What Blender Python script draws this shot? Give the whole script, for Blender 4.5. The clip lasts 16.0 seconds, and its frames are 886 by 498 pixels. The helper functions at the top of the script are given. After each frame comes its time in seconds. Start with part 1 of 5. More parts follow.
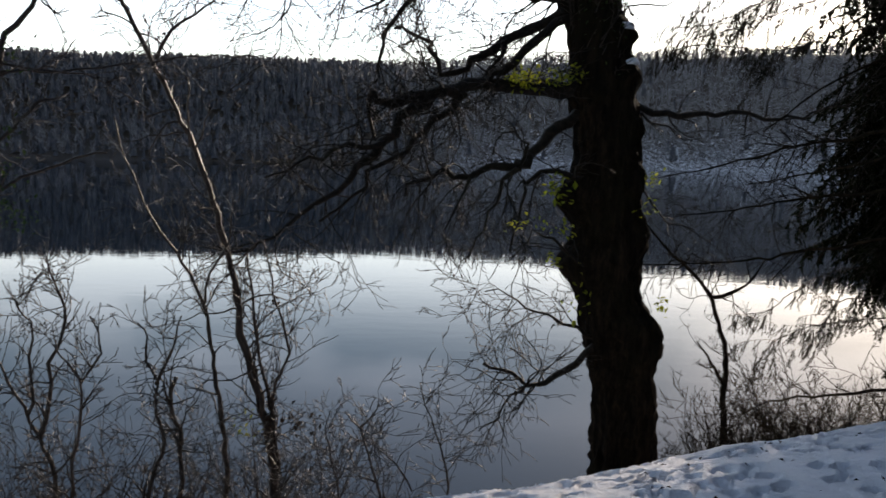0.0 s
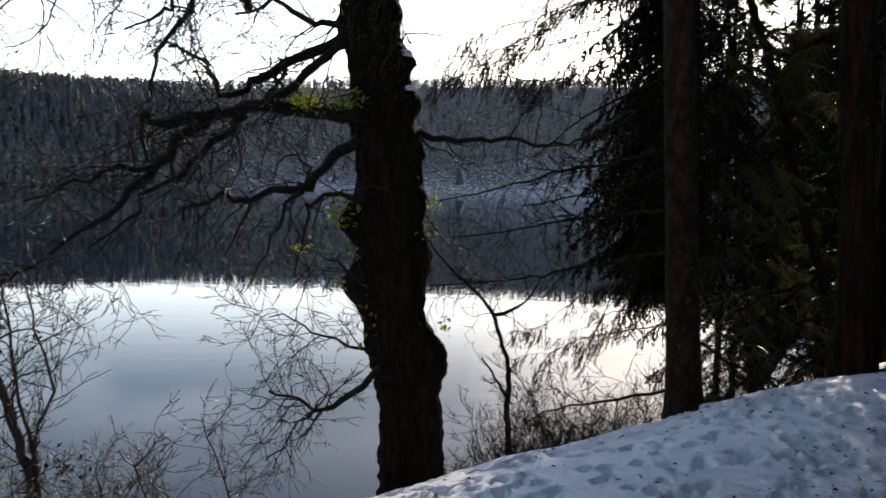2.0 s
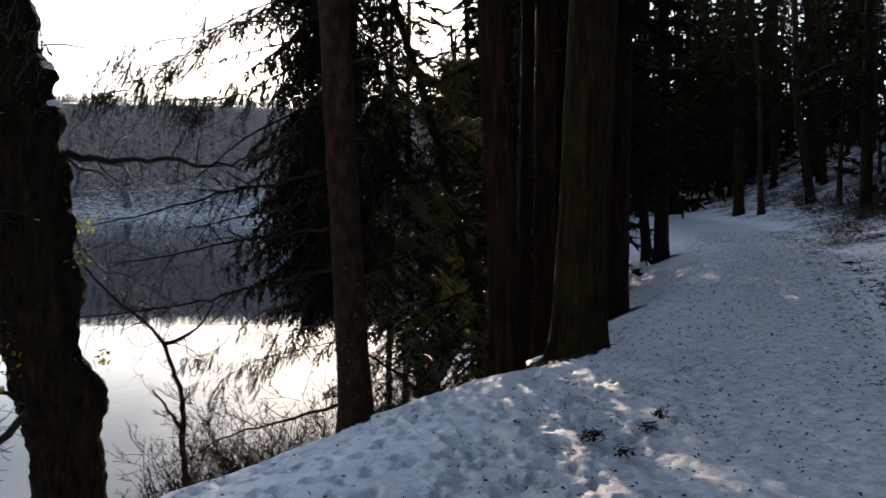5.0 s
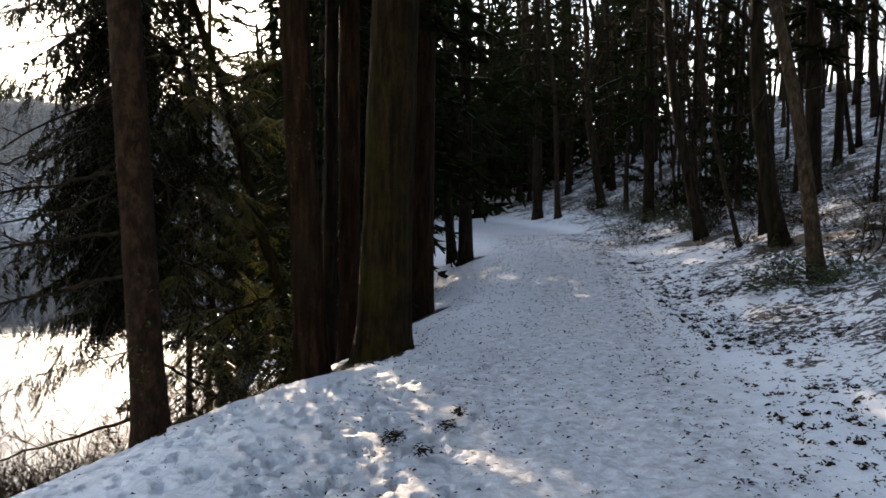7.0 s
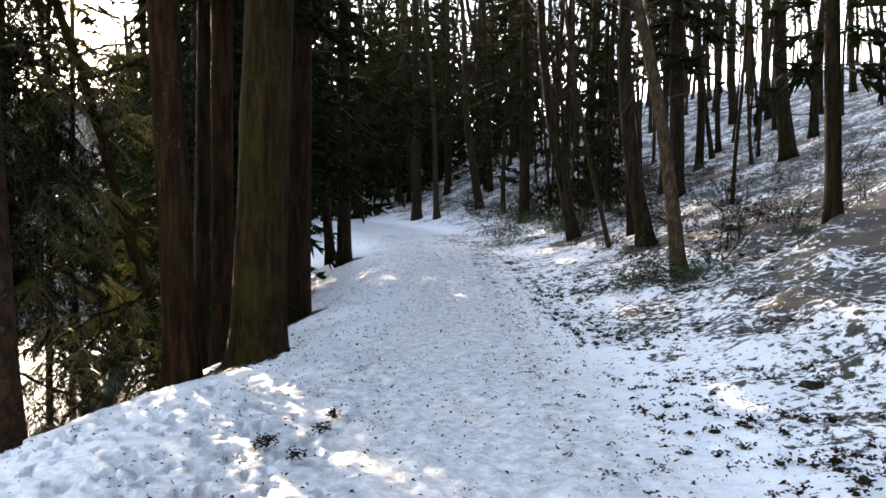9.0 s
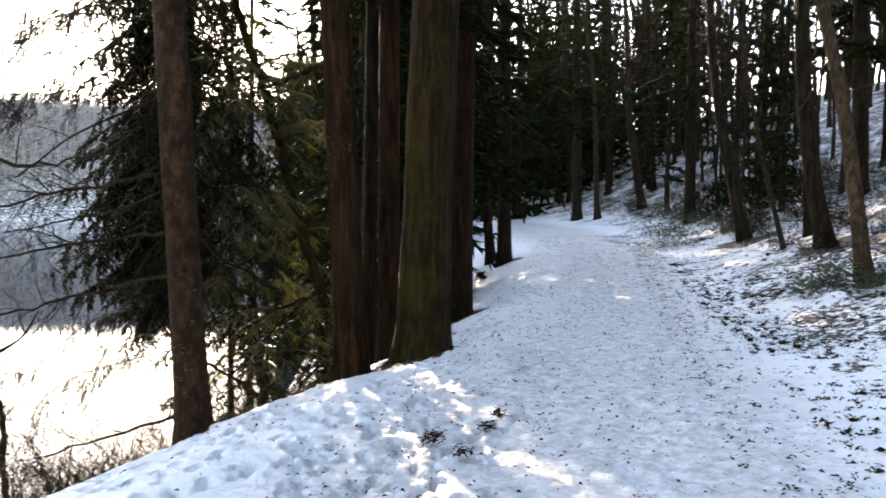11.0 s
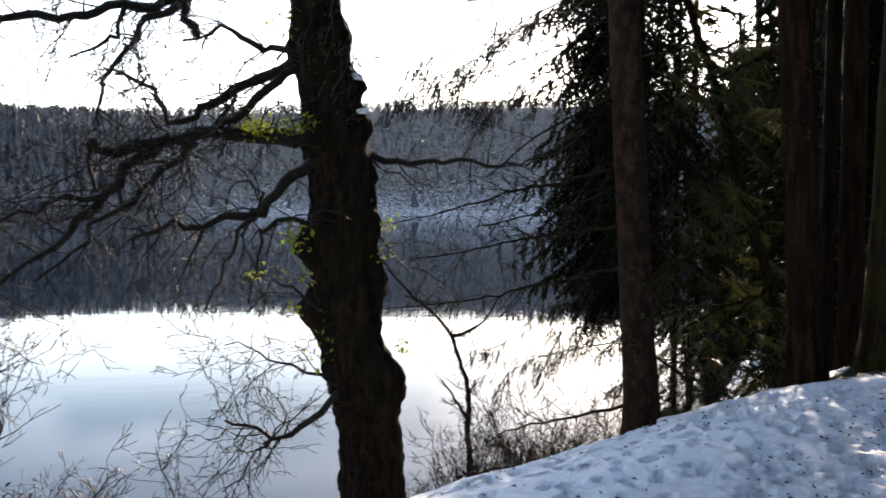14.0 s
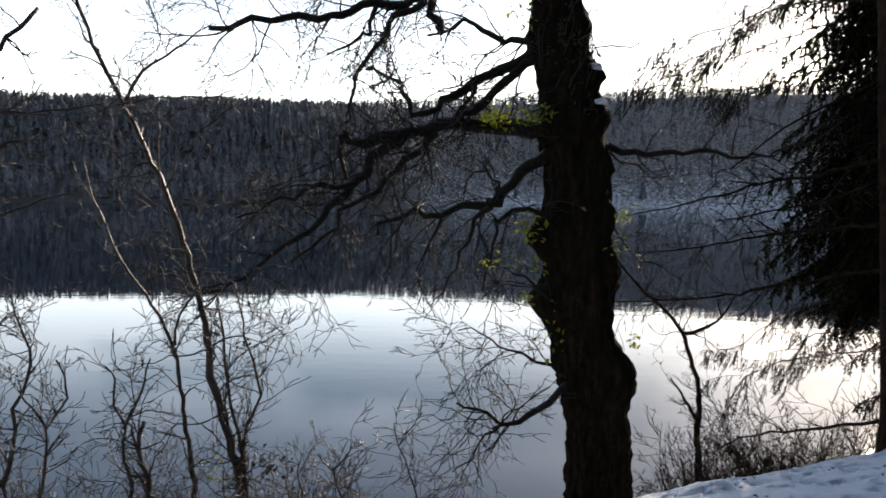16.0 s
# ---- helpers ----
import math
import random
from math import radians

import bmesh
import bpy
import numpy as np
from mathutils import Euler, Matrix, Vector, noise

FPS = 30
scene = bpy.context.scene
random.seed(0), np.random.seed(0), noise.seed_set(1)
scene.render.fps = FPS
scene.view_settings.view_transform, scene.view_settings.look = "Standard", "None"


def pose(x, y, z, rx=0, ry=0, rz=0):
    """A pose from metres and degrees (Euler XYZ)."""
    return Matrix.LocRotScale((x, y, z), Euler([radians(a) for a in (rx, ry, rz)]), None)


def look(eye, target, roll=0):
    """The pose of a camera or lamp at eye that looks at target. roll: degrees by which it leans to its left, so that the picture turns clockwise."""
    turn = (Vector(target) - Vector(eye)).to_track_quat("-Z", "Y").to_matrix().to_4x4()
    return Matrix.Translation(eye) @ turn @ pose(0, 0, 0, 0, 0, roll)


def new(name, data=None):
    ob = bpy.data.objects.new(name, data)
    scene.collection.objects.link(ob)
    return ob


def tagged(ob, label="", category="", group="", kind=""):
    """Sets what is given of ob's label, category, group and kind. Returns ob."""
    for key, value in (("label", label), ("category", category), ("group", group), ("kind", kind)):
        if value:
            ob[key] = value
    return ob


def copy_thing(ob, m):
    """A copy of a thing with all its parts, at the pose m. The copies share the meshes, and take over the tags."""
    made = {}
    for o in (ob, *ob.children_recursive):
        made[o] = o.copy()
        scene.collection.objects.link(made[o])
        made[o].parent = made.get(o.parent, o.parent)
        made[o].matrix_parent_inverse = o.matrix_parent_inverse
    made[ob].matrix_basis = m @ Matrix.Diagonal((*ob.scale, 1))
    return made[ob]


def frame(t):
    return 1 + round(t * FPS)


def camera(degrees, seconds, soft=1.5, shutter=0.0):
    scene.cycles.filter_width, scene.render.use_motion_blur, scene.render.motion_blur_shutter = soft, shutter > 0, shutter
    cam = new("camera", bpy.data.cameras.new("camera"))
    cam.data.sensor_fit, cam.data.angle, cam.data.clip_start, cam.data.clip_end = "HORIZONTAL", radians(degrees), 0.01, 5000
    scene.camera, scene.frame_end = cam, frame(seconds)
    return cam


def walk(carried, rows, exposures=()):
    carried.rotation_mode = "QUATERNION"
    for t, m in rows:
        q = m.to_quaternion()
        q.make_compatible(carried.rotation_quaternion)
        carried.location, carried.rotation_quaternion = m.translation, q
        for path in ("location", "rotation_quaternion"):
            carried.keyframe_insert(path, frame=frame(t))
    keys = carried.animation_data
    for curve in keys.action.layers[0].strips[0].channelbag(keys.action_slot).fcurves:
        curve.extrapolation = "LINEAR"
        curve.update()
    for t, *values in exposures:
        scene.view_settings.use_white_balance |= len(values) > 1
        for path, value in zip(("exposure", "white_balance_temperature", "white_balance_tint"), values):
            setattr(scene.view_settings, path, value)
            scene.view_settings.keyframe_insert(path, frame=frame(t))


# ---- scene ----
# camera: t, x, y, yaw, pitch, roll
EYE = 1.55
cam = camera(54.94, 16.0, soft=1.6, shutter=0.3)
PATH = [
    (0.0, -0.0000, -0.0000, 0.000, -7.001, 1.135),
    (0.5, 0.0185, -0.0006, -3.533, -6.554, 1.388),
    (1.0, 0.0363, -0.0022, -6.949, -6.069, 1.602),
    (1.5, 0.0536, -0.0048, -10.288, -5.540, 1.533),
    (2.0, 0.0720, -0.0088, -13.890, -5.124, 1.426),
    (2.5, 0.0908, -0.0141, -17.627, -4.978, 1.393),
    (3.0, 0.1090, -0.0205, -21.308, -4.713, 1.236),
    (3.5, 0.1258, -0.0277, -24.795, -4.255, 1.097),
    (4.0, 0.1423, -0.0359, -28.309, -3.904, 0.871),
    (6.5, 0.2117, -0.0875, -44.890, -2.981, 0.781),
    (7.0, 0.2226, -0.0988, -47.889, -2.974, 0.917),
    (7.5, 0.2317, -0.1094, -50.564, -2.933, 1.035),
    (8.0, 0.2403, -0.1204, -53.218, -2.735, 1.114),
    (9.25, 0.2490, -0.1320, -56.045, -2.810, 1.157),
    (10.5, 0.2297, -0.1071, -49.972, -2.885, 1.200),
    (11.0, 0.2133, -0.0891, -45.320, -2.961, 0.969),
    (11.5, 0.1953, -0.0723, -40.622, -2.988, 0.579),
    (12.0, 0.1767, -0.0575, -36.078, -2.939, 0.457),
    (12.5, 0.1567, -0.0442, -31.499, -3.043, 0.425),
    (13.0, 0.1346, -0.0319, -26.659, -3.168, 0.443),
    (13.5, 0.1107, -0.0212, -21.657, -3.363, 0.356),
    (14.0, 0.0865, -0.0127, -16.764, -3.613, 0.104),
    (14.5, 0.0641, -0.0069, -12.341, -3.863, 0.106),
    (15.0, 0.0456, -0.0035, -8.745, -4.009, 0.361),
    (15.5, 0.0267, -0.0012, -5.102, -4.135, 0.678),
    (16.0, 0.0091, -0.0001, -1.747, -4.351, 0.787),
]
EXPOSURES = [(0, 0.2, 7650, 17), (2, 0.55, 7550, 17), (4, 0.8, 7900, 17), (6.5, 1.38, 8600, 17), (7, 1.72, 9000, 17), (8, 2.35, 9300, 17), (10.5, 2.85, 9300, 17), (11, 2.8, 9000, 17), (12.5, 1.98, 8200, 17), (14, 1.42, 7550, 17), (14.5, 1.33, 7550, 17), (15.2, 1.1, 7550, 17), (16, 0.6, 7550, 17)]
walk(cam, [(t, pose(x, y, EYE, 90 + p, 0, yaw) @ pose(0, 0, 0, 0, 0, roll)) for t, x, y, yaw, p, roll in PATH], EXPOSURES)

# ---- world and sun ----
SUN_AZ, SUN_EL = radians(29.2), radians(16.2)
world = bpy.data.worlds.new("sky")
scene.world = world
world.use_nodes = True
wn, wl = world.node_tree.nodes, world.node_tree.links
wn.clear()
sky = wn.new("ShaderNodeTexSky")
sky.sky_type, sky.sun_disc = "NISHITA", False
sky.sun_elevation, sky.sun_rotation = SUN_EL, SUN_AZ
sky.air_density, sky.dust_density, sky.ozone_density = 1.0, 0.3, 2.2
tc = wn.new("ShaderNodeTexCoord")
sep = wn.new("ShaderNodeSeparateXYZ")
wl.new(tc.outputs["Generated"], sep.inputs[0])
rise = wn.new("ShaderNodeMath")
rise.operation, rise.inputs[1].default_value = "ADD", 0.18
wl.new(sep.outputs["Z"], rise.inputs[0])
flat = wn.new("ShaderNodeVectorMath")
flat.operation = "DIVIDE"
wl.new(tc.outputs["Generated"], flat.inputs[0])
wl.new(rise.outputs[0], flat.inputs[1])
cl = wn.new("ShaderNodeTexNoise")
cl.inputs["Scale"].default_value, cl.inputs["Detail"].default_value, cl.inputs["Roughness"].default_value = 0.85, 6.0, 0.5
wl.new(flat.outputs[0], cl.inputs["Vector"])
ramp = wn.new("ShaderNodeValToRGB")
ramp.color_ramp.elements[0].position, ramp.color_ramp.elements[1].position = 0.48, 0.6
wl.new(cl.outputs["Fac"], ramp.inputs[0])
cloud = wn.new("ShaderNodeMixRGB")
lit = wn.new("ShaderNodeVectorMath")
lit.operation = "MULTIPLY_ADD"
lit.inputs[1].default_value, lit.inputs[2].default_value = (1.3, 1.3, 1.33), (4.2, 4.3, 4.5)
wl.new(sky.outputs[0], lit.inputs[0])
wl.new(lit.outputs[0], cloud.inputs[2])
thin = wn.new("ShaderNodeMapRange")
thin.inputs["From Min"].default_value, thin.inputs["From Max"].default_value = 0.12, 0.36
thin.inputs["To Min"].default_value, thin.inputs["To Max"].default_value = 1.0, 0.15
wl.new(sep.outputs["Z"], thin.inputs["Value"])
cover = wn.new("ShaderNodeMath")
cover.operation = "MULTIPLY"
wl.new(ramp.outputs[0], cover.inputs[0])
wl.new(thin.outputs[0], cover.inputs[1])
veil = wn.new("ShaderNodeMapRange")
veil.interpolation_type = "SMOOTHSTEP"
veil.inputs["From Min"].default_value, veil.inputs["From Max"].default_value = 0.13, 0.25
veil.inputs["To Min"].default_value, veil.inputs["To Max"].default_value = 0.85, 0.0
wl.new(sep.outputs["Z"], veil.inputs["Value"])
most = wn.new("ShaderNodeMath")
most.operation = "MAXIMUM"
wl.new(cover.outputs[0], most.inputs[0])
wl.new(veil.outputs[0], most.inputs[1])
wl.new(most.outputs[0], cloud.inputs[0])
wl.new(sky.outputs[0], cloud.inputs[1])
bg = wn.new("ShaderNodeBackground")
bg.inputs["Strength"].default_value = 0.15
wl.new(cloud.outputs[0], bg.inputs[0])
wl.new(bg.outputs[0], wn.new("ShaderNodeOutputWorld").inputs[0])

sun = new("sun", bpy.data.lights.new("sun", "SUN"))
sun.data.energy, sun.data.angle, sun.data.color = 2.2, radians(0.53), (1.0, 0.93, 0.84)
toward = Vector((math.sin(SUN_AZ) * math.cos(SUN_EL), math.cos(SUN_AZ) * math.cos(SUN_EL), math.sin(SUN_EL)))
sun.matrix_world = look(toward * 60, (0, 0, 0))

# ---- materials ----


def material(name):
    m = bpy.data.materials.new(name)
    m.use_nodes = True
    nt = m.node_tree
    return m, nt, nt.nodes["Principled BSDF"]


def noise_node(nt, scale, detail=4.0, rough=0.55, vector=None, stretch=None):
    n = nt.nodes.new("ShaderNodeTexNoise")
    n.inputs["Scale"].default_value, n.inputs["Detail"].default_value, n.inputs["Roughness"].default_value = scale, detail, rough
    g = nt.nodes.new("ShaderNodeNewGeometry") if vector is None else None
    v = g.outputs["Position"] if g else vector
    if stretch:
        mp = nt.nodes.new("ShaderNodeMapping")
        mp.inputs["Scale"].default_value = stretch
        nt.links.new(v, mp.inputs[0])
        v = mp.outputs[0]
    nt.links.new(v, n.inputs["Vector"])
    return n


def ramp_node(nt, src, stops):
    r = nt.nodes.new("ShaderNodeValToRGB")
    e = r.color_ramp.elements
    while len(e) < len(stops):
        e.new(0.5)
    for el, (p, c) in zip(e, stops):
        el.position, el.color = p, (*c, 1) if len(c) == 3 else c
    nt.links.new(src, r.inputs[0])
    return r


def bump_node(nt, bsdf, src, strength, dist):
    b = nt.nodes.new("ShaderNodeBump")
    b.inputs["Strength"].default_value, b.inputs["Distance"].default_value = strength, dist
    nt.links.new(src, b.inputs["Height"])
    nt.links.new(b.outputs[0], bsdf.inputs["Normal"])


def bark(name, dark, light, tint, scale=14.0, relief=0.012, stretch=(1, 1, 0.16), mossy=None, gloss=(0.9, 0.08)):
    """Furrowed bark: long vertical ridges, patches of lichen or moss."""
    m, nt, b = material(name)
    g = nt.nodes.new("ShaderNodeNewGeometry")
    ridge = noise_node(nt, scale, 6.0, 0.65, g.outputs["Position"], stretch)
    patch = noise_node(nt, 1.7, 5.0, 0.6, g.outputs["Position"])
    flake = noise_node(nt, scale * 4.5, 4.0, 0.7, g.outputs["Position"], (1, 1, max(0.35, stretch[2])))
    relief_sum = nt.nodes.new("ShaderNodeMath")
    relief_sum.operation, relief_sum.inputs[1].default_value = "MULTIPLY_ADD", 0.45
    nt.links.new(flake.outputs["Fac"], relief_sum.inputs[0])
    nt.links.new(ridge.outputs["Fac"], relief_sum.inputs[2])
    r = ramp_node(nt, relief_sum.outputs[0], [(0.58, dark), (0.72, tuple(0.55 * c for c in light)), (0.88, tuple(1.25 * c for c in light))])
    pr = ramp_node(nt, patch.outputs["Fac"], [(0.5, (0, 0, 0)), (0.68, (1, 1, 1))])
    mix = nt.nodes.new("ShaderNodeMixRGB")
    mix.inputs[2].default_value = (*(mossy or tint), 1)
    sc = nt.nodes.new("ShaderNodeMath")
    sc.operation, sc.inputs[1].default_value = "MULTIPLY", 0.75 if mossy else 0.55
    nt.links.new(pr.outputs[0], sc.inputs[0])
    nt.links.new(sc.outputs[0], mix.inputs[0])
    nt.links.new(r.outputs[0], mix.inputs[1])
    nt.links.new(mix.outputs[0], b.inputs["Base Color"])
    b.inputs["Roughness"].default_value, b.inputs["Specular IOR Level"].default_value = gloss
    bump_node(nt, b, relief_sum.outputs[0], 1.0, relief * 1.3)
    return m


def leafy(name, c1, c2, through_amount=0.5, rough=0.5):
    """Thin leaves that let light through; each piece has its own shade."""
    m, nt, b = material(name)
    g = nt.nodes.new("ShaderNodeNewGeometry")
    r = ramp_node(nt, g.outputs["Random Per Island"], [(0.0, c1), (1.0, c2)])
    nt.links.new(r.outputs[0], b.inputs["Base Color"])
    b.inputs["Roughness"].default_value, b.inputs["Specular IOR Level"].default_value = rough, 0.15 if rough < 0.8 else 0.03
    tr = nt.nodes.new("ShaderNodeBsdfTranslucent")
    nt.links.new(r.outputs[0], tr.inputs[0])
    mx = nt.nodes.new("ShaderNodeMixShader")
    mx.inputs[0].default_value = through_amount
    nt.links.new(b.outputs[0], mx.inputs[1])
    nt.links.new(tr.outputs[0], mx.inputs[2])
    nt.links.new(mx.outputs[0], nt.nodes["Material Output"].inputs[0])
    return m


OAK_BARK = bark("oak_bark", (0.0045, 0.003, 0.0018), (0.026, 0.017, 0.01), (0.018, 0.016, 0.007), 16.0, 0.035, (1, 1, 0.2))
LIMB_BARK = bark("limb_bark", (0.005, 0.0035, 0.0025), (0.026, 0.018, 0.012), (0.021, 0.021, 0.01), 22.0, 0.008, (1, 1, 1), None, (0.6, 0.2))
RED_BARK = bark("redwood_bark", (0.009, 0.0042, 0.0021), (0.04, 0.0185, 0.009), (0.026, 0.018, 0.009), 15.0, 0.03, (1, 1, 0.13))
MOSS_BARK = bark("mossy_bark", (0.0085, 0.0052, 0.0022), (0.034, 0.0205, 0.008), (0.025, 0.021, 0.006), 15.0, 0.03, (1, 1, 0.13), (0.04, 0.034, 0.005))
FIR_BARK = bark("fir_bark", (0.011, 0.006, 0.0034), (0.042, 0.022, 0.013), (0.034, 0.022, 0.014), 13.0, 0.012, (1, 1, 0.5))
PALE_BARK = bark("pale_bark", (0.013, 0.0075, 0.005), (0.055, 0.033, 0.021), (0.04, 0.029, 0.017), 26.0, 0.004, (1, 1, 0.6), None, (0.4, 0.45))
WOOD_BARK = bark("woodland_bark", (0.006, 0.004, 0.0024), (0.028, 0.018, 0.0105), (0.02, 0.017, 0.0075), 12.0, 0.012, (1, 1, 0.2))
POLE_BARK = bark("pole_bark", (0.011, 0.007, 0.0045), (0.042, 0.027, 0.017), (0.028, 0.023, 0.012), 20.0, 0.006, (1, 1, 0.6))
BUFF_BARK = bark("buff_bark", (0.02, 0.013, 0.008), (0.085, 0.054, 0.034), (0.055, 0.04, 0.024), 20.0, 0.006, (1, 1, 0.4))
# far-shore bark: the pale blue-grey of distant haze is put into the colour
HAZED_BARK = bark("hazed_bark", (0.17, 0.172, 0.185), (0.3, 0.3, 0.32), (0.24, 0.24, 0.25), 3.0, 0.05, (1, 1, 1))
TWIG_BARK = bark("twig_bark", (0.012, 0.008, 0.0055), (0.05, 0.032, 0.021), (0.035, 0.027, 0.017), 40.0, 0.002, (1, 1, 1), None, (0.4, 0.4))
STONE = bark("mossy_stone", (0.012, 0.011, 0.009), (0.05, 0.045, 0.036), (0.03, 0.034, 0.012), 9.0, 0.02, (1, 1, 1), (0.035, 0.04, 0.008))
OAK_LEAF = leafy("green_leaf", (0.2, 0.27, 0.02), (0.42, 0.42, 0.05), 0.65)
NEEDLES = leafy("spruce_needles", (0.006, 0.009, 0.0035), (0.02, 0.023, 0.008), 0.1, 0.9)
# haze is in these two far colours as well, bark less than above
HAZED_DIM = bark("hazed_dim_bark", (0.15, 0.15, 0.165), (0.26, 0.258, 0.28), (0.2, 0.2, 0.215), 3.0, 0.05, (1, 1, 1))
HAZED_NEEDLES = leafy("hazed_needles", (0.042, 0.046, 0.055), (0.085, 0.088, 0.1), 0.1)
# yellow-green raised so the needle colour carries golden backlight
NEEDLES_BACKLIT = leafy("backlit_yew_needles", (0.05, 0.06, 0.013), (0.17, 0.155, 0.036), 0.62, 0.8)
DEAD_LEAF = leafy("dead_leaf", (0.009, 0.006, 0.004), (0.05, 0.03, 0.017), 0.2, 0.8)
IVY = leafy("ivy_leaf", (0.02, 0.045, 0.014), (0.07, 0.1, 0.025), 0.35, 0.35)


def snow_material(name, litter):
    """Snow; with litter: leaf mould shows through where the 'bare' amount of the ground is high."""
    m, nt, b = material(name)
    g = nt.nodes.new("ShaderNodeNewGeometry")
    pos = g.outputs["Position"]
    fine, mid = noise_node(nt, 60.0, 5.0, 0.6, pos), noise_node(nt, 7.0, 5.0, 0.62, pos)
    white = ramp_node(nt, noise_node(nt, 1.3, 4.0, 0.6, pos).outputs["Fac"], [(0.35, (0.86, 0.87, 0.9)), (0.7, (0.8, 0.81, 0.83))])
    colour = white.outputs[0]
    if litter:
        at = nt.nodes.new("ShaderNodeAttribute")
        at.attribute_name = "bare"
        tread = nt.nodes.new("ShaderNodeAttribute")
        tread.attribute_name = "tread"
        # trodden grey; its mottling puts the shade of footprints into the colour
        worn_shaded = nt.nodes.new("ShaderNodeMixRGB")
        worn_shaded.inputs[2].default_value = (0.36, 0.355, 0.36, 1)
        print_shade = ramp_node(nt, noise_node(nt, 8.5, 7.0, 0.68, pos, (1, 1, 0.3)).outputs["Fac"], [(0.34, (0.15, 0.15, 0.15)), (0.68, (1, 1, 1))])
        wm = nt.nodes.new("ShaderNodeMath")
        wm.operation = "MULTIPLY"
        nt.links.new(print_shade.outputs[0], wm.inputs[0])
        nt.links.new(tread.outputs["Fac"], wm.inputs[1])
        nt.links.new(wm.outputs[0], worn_shaded.inputs[0])
        nt.links.new(white.outputs[0], worn_shaded.inputs[1])
        grain = nt.nodes.new("ShaderNodeMath")
        grain.operation, grain.inputs[1].default_value = "MULTIPLY_ADD", 0.85
        nt.links.new(noise_node(nt, 11.0, 6.0, 0.7, pos).outputs["Fac"], grain.inputs[0])
        half = nt.nodes.new("ShaderNodeMath")
        half.operation, half.inputs[1].default_value = "MULTIPLY", 0.45
        nt.links.new(mid.outputs["Fac"], half.inputs[0])
        nt.links.new(half.outputs[0], grain.inputs[2])
        total = nt.nodes.new("ShaderNodeMath")
        total.operation = "ADD"
        broad = nt.nodes.new("ShaderNodeMath")
        broad.operation, broad.inputs[1].default_value = "MULTIPLY_ADD", 0.5
        broad.inputs[2].default_value = -0.25
        nt.links.new(noise_node(nt, 0.9, 3.0, 0.55, pos).outputs["Fac"], broad.inputs[0])
        both = nt.nodes.new("ShaderNodeMath")
        both.operation = "ADD"
        nt.links.new(grain.outputs[0], both.inputs[0])
        nt.links.new(broad.outputs[0], both.inputs[1])
        nt.links.new(both.outputs[0], total.inputs[0])
        nt.links.new(at.outputs["Fac"], total.inputs[1])
        show = ramp_node(nt, total.outputs[0], [(0.955, (0, 0, 0)), (1.035, (1, 1, 1))])
        mould = ramp_node(nt, fine.outputs["Fac"], [(0.3, (0.012, 0.009, 0.006)), (0.7, (0.06, 0.043, 0.028))])
        mx = nt.nodes.new("ShaderNodeMixRGB")
        nt.links.new(show.outputs[0], mx.inputs[0])
        nt.links.new(worn_shaded.outputs[0], mx.inputs[1])
        nt.links.new(mould.outputs[0], mx.inputs[2])
        colour = mx.outputs[0]
    nt.links.new(colour, b.inputs["Base Color"])
    b.inputs["Roughness"].default_value = 0.6
    b.inputs["Specular IOR Level"].default_value = 0.3
    bump_node(nt, b, noise_node(nt, 16.0, 6.0, 0.65, pos).outputs["Fac"], 0.7, 0.045)
    return m


GROUND_SNOW = snow_material("ground_snow", True)
CAP_SNOW = snow_material("clean_snow", False)

WATER, wt, wb = material("lake_water")
wb.inputs["Base Color"].default_value = (0.006, 0.015, 0.026, 1)
wb.inputs["Roughness"].default_value, wb.inputs["IOR"].default_value = 0.02, 1.33
bump_node(wt, wb, noise_node(wt, 0.5, 3.0, 0.5, None, (1, 2.2, 1)).outputs["Fac"], 0.022, 0.12)
# ---- ground form: s runs along the path, v to the lake side ----
PATH_AZ = radians(55.0)
WATER_Z = -5.5


def along(x, y):
    """Path coordinates of a place on the plan."""
    return x * math.sin(PATH_AZ) + y * math.cos(PATH_AZ), -x * math.cos(PATH_AZ) + y * math.sin(PATH_AZ)


def plan(s, v):
    return s * math.sin(PATH_AZ) - v * math.cos(PATH_AZ), s * math.cos(PATH_AZ) + v * math.sin(PATH_AZ)


def lattice(x, y, seed=0):
    """Smooth value noise, 0 to 1, for arrays."""
    xi, yi = np.floor(x), np.floor(y)
    fx, fy = x - xi, y - yi
    fx, fy = fx * fx * (3 - 2 * fx), fy * fy * (3 - 2 * fy)

    def h(a, b):
        n = np.sin(a * 127.1 + b * 311.7 + seed * 74.7) * 43758.5453
        return n - np.floor(n)
    top = h(xi, yi) * (1 - fx) + h(xi + 1, yi) * fx
    low = h(xi, yi + 1) * (1 - fx) + h(xi + 1, yi + 1) * fx
    return top * (1 - fy) + low * fy


def softplus(w, b):
    return b * np.logaddexp(0.0, w / b)


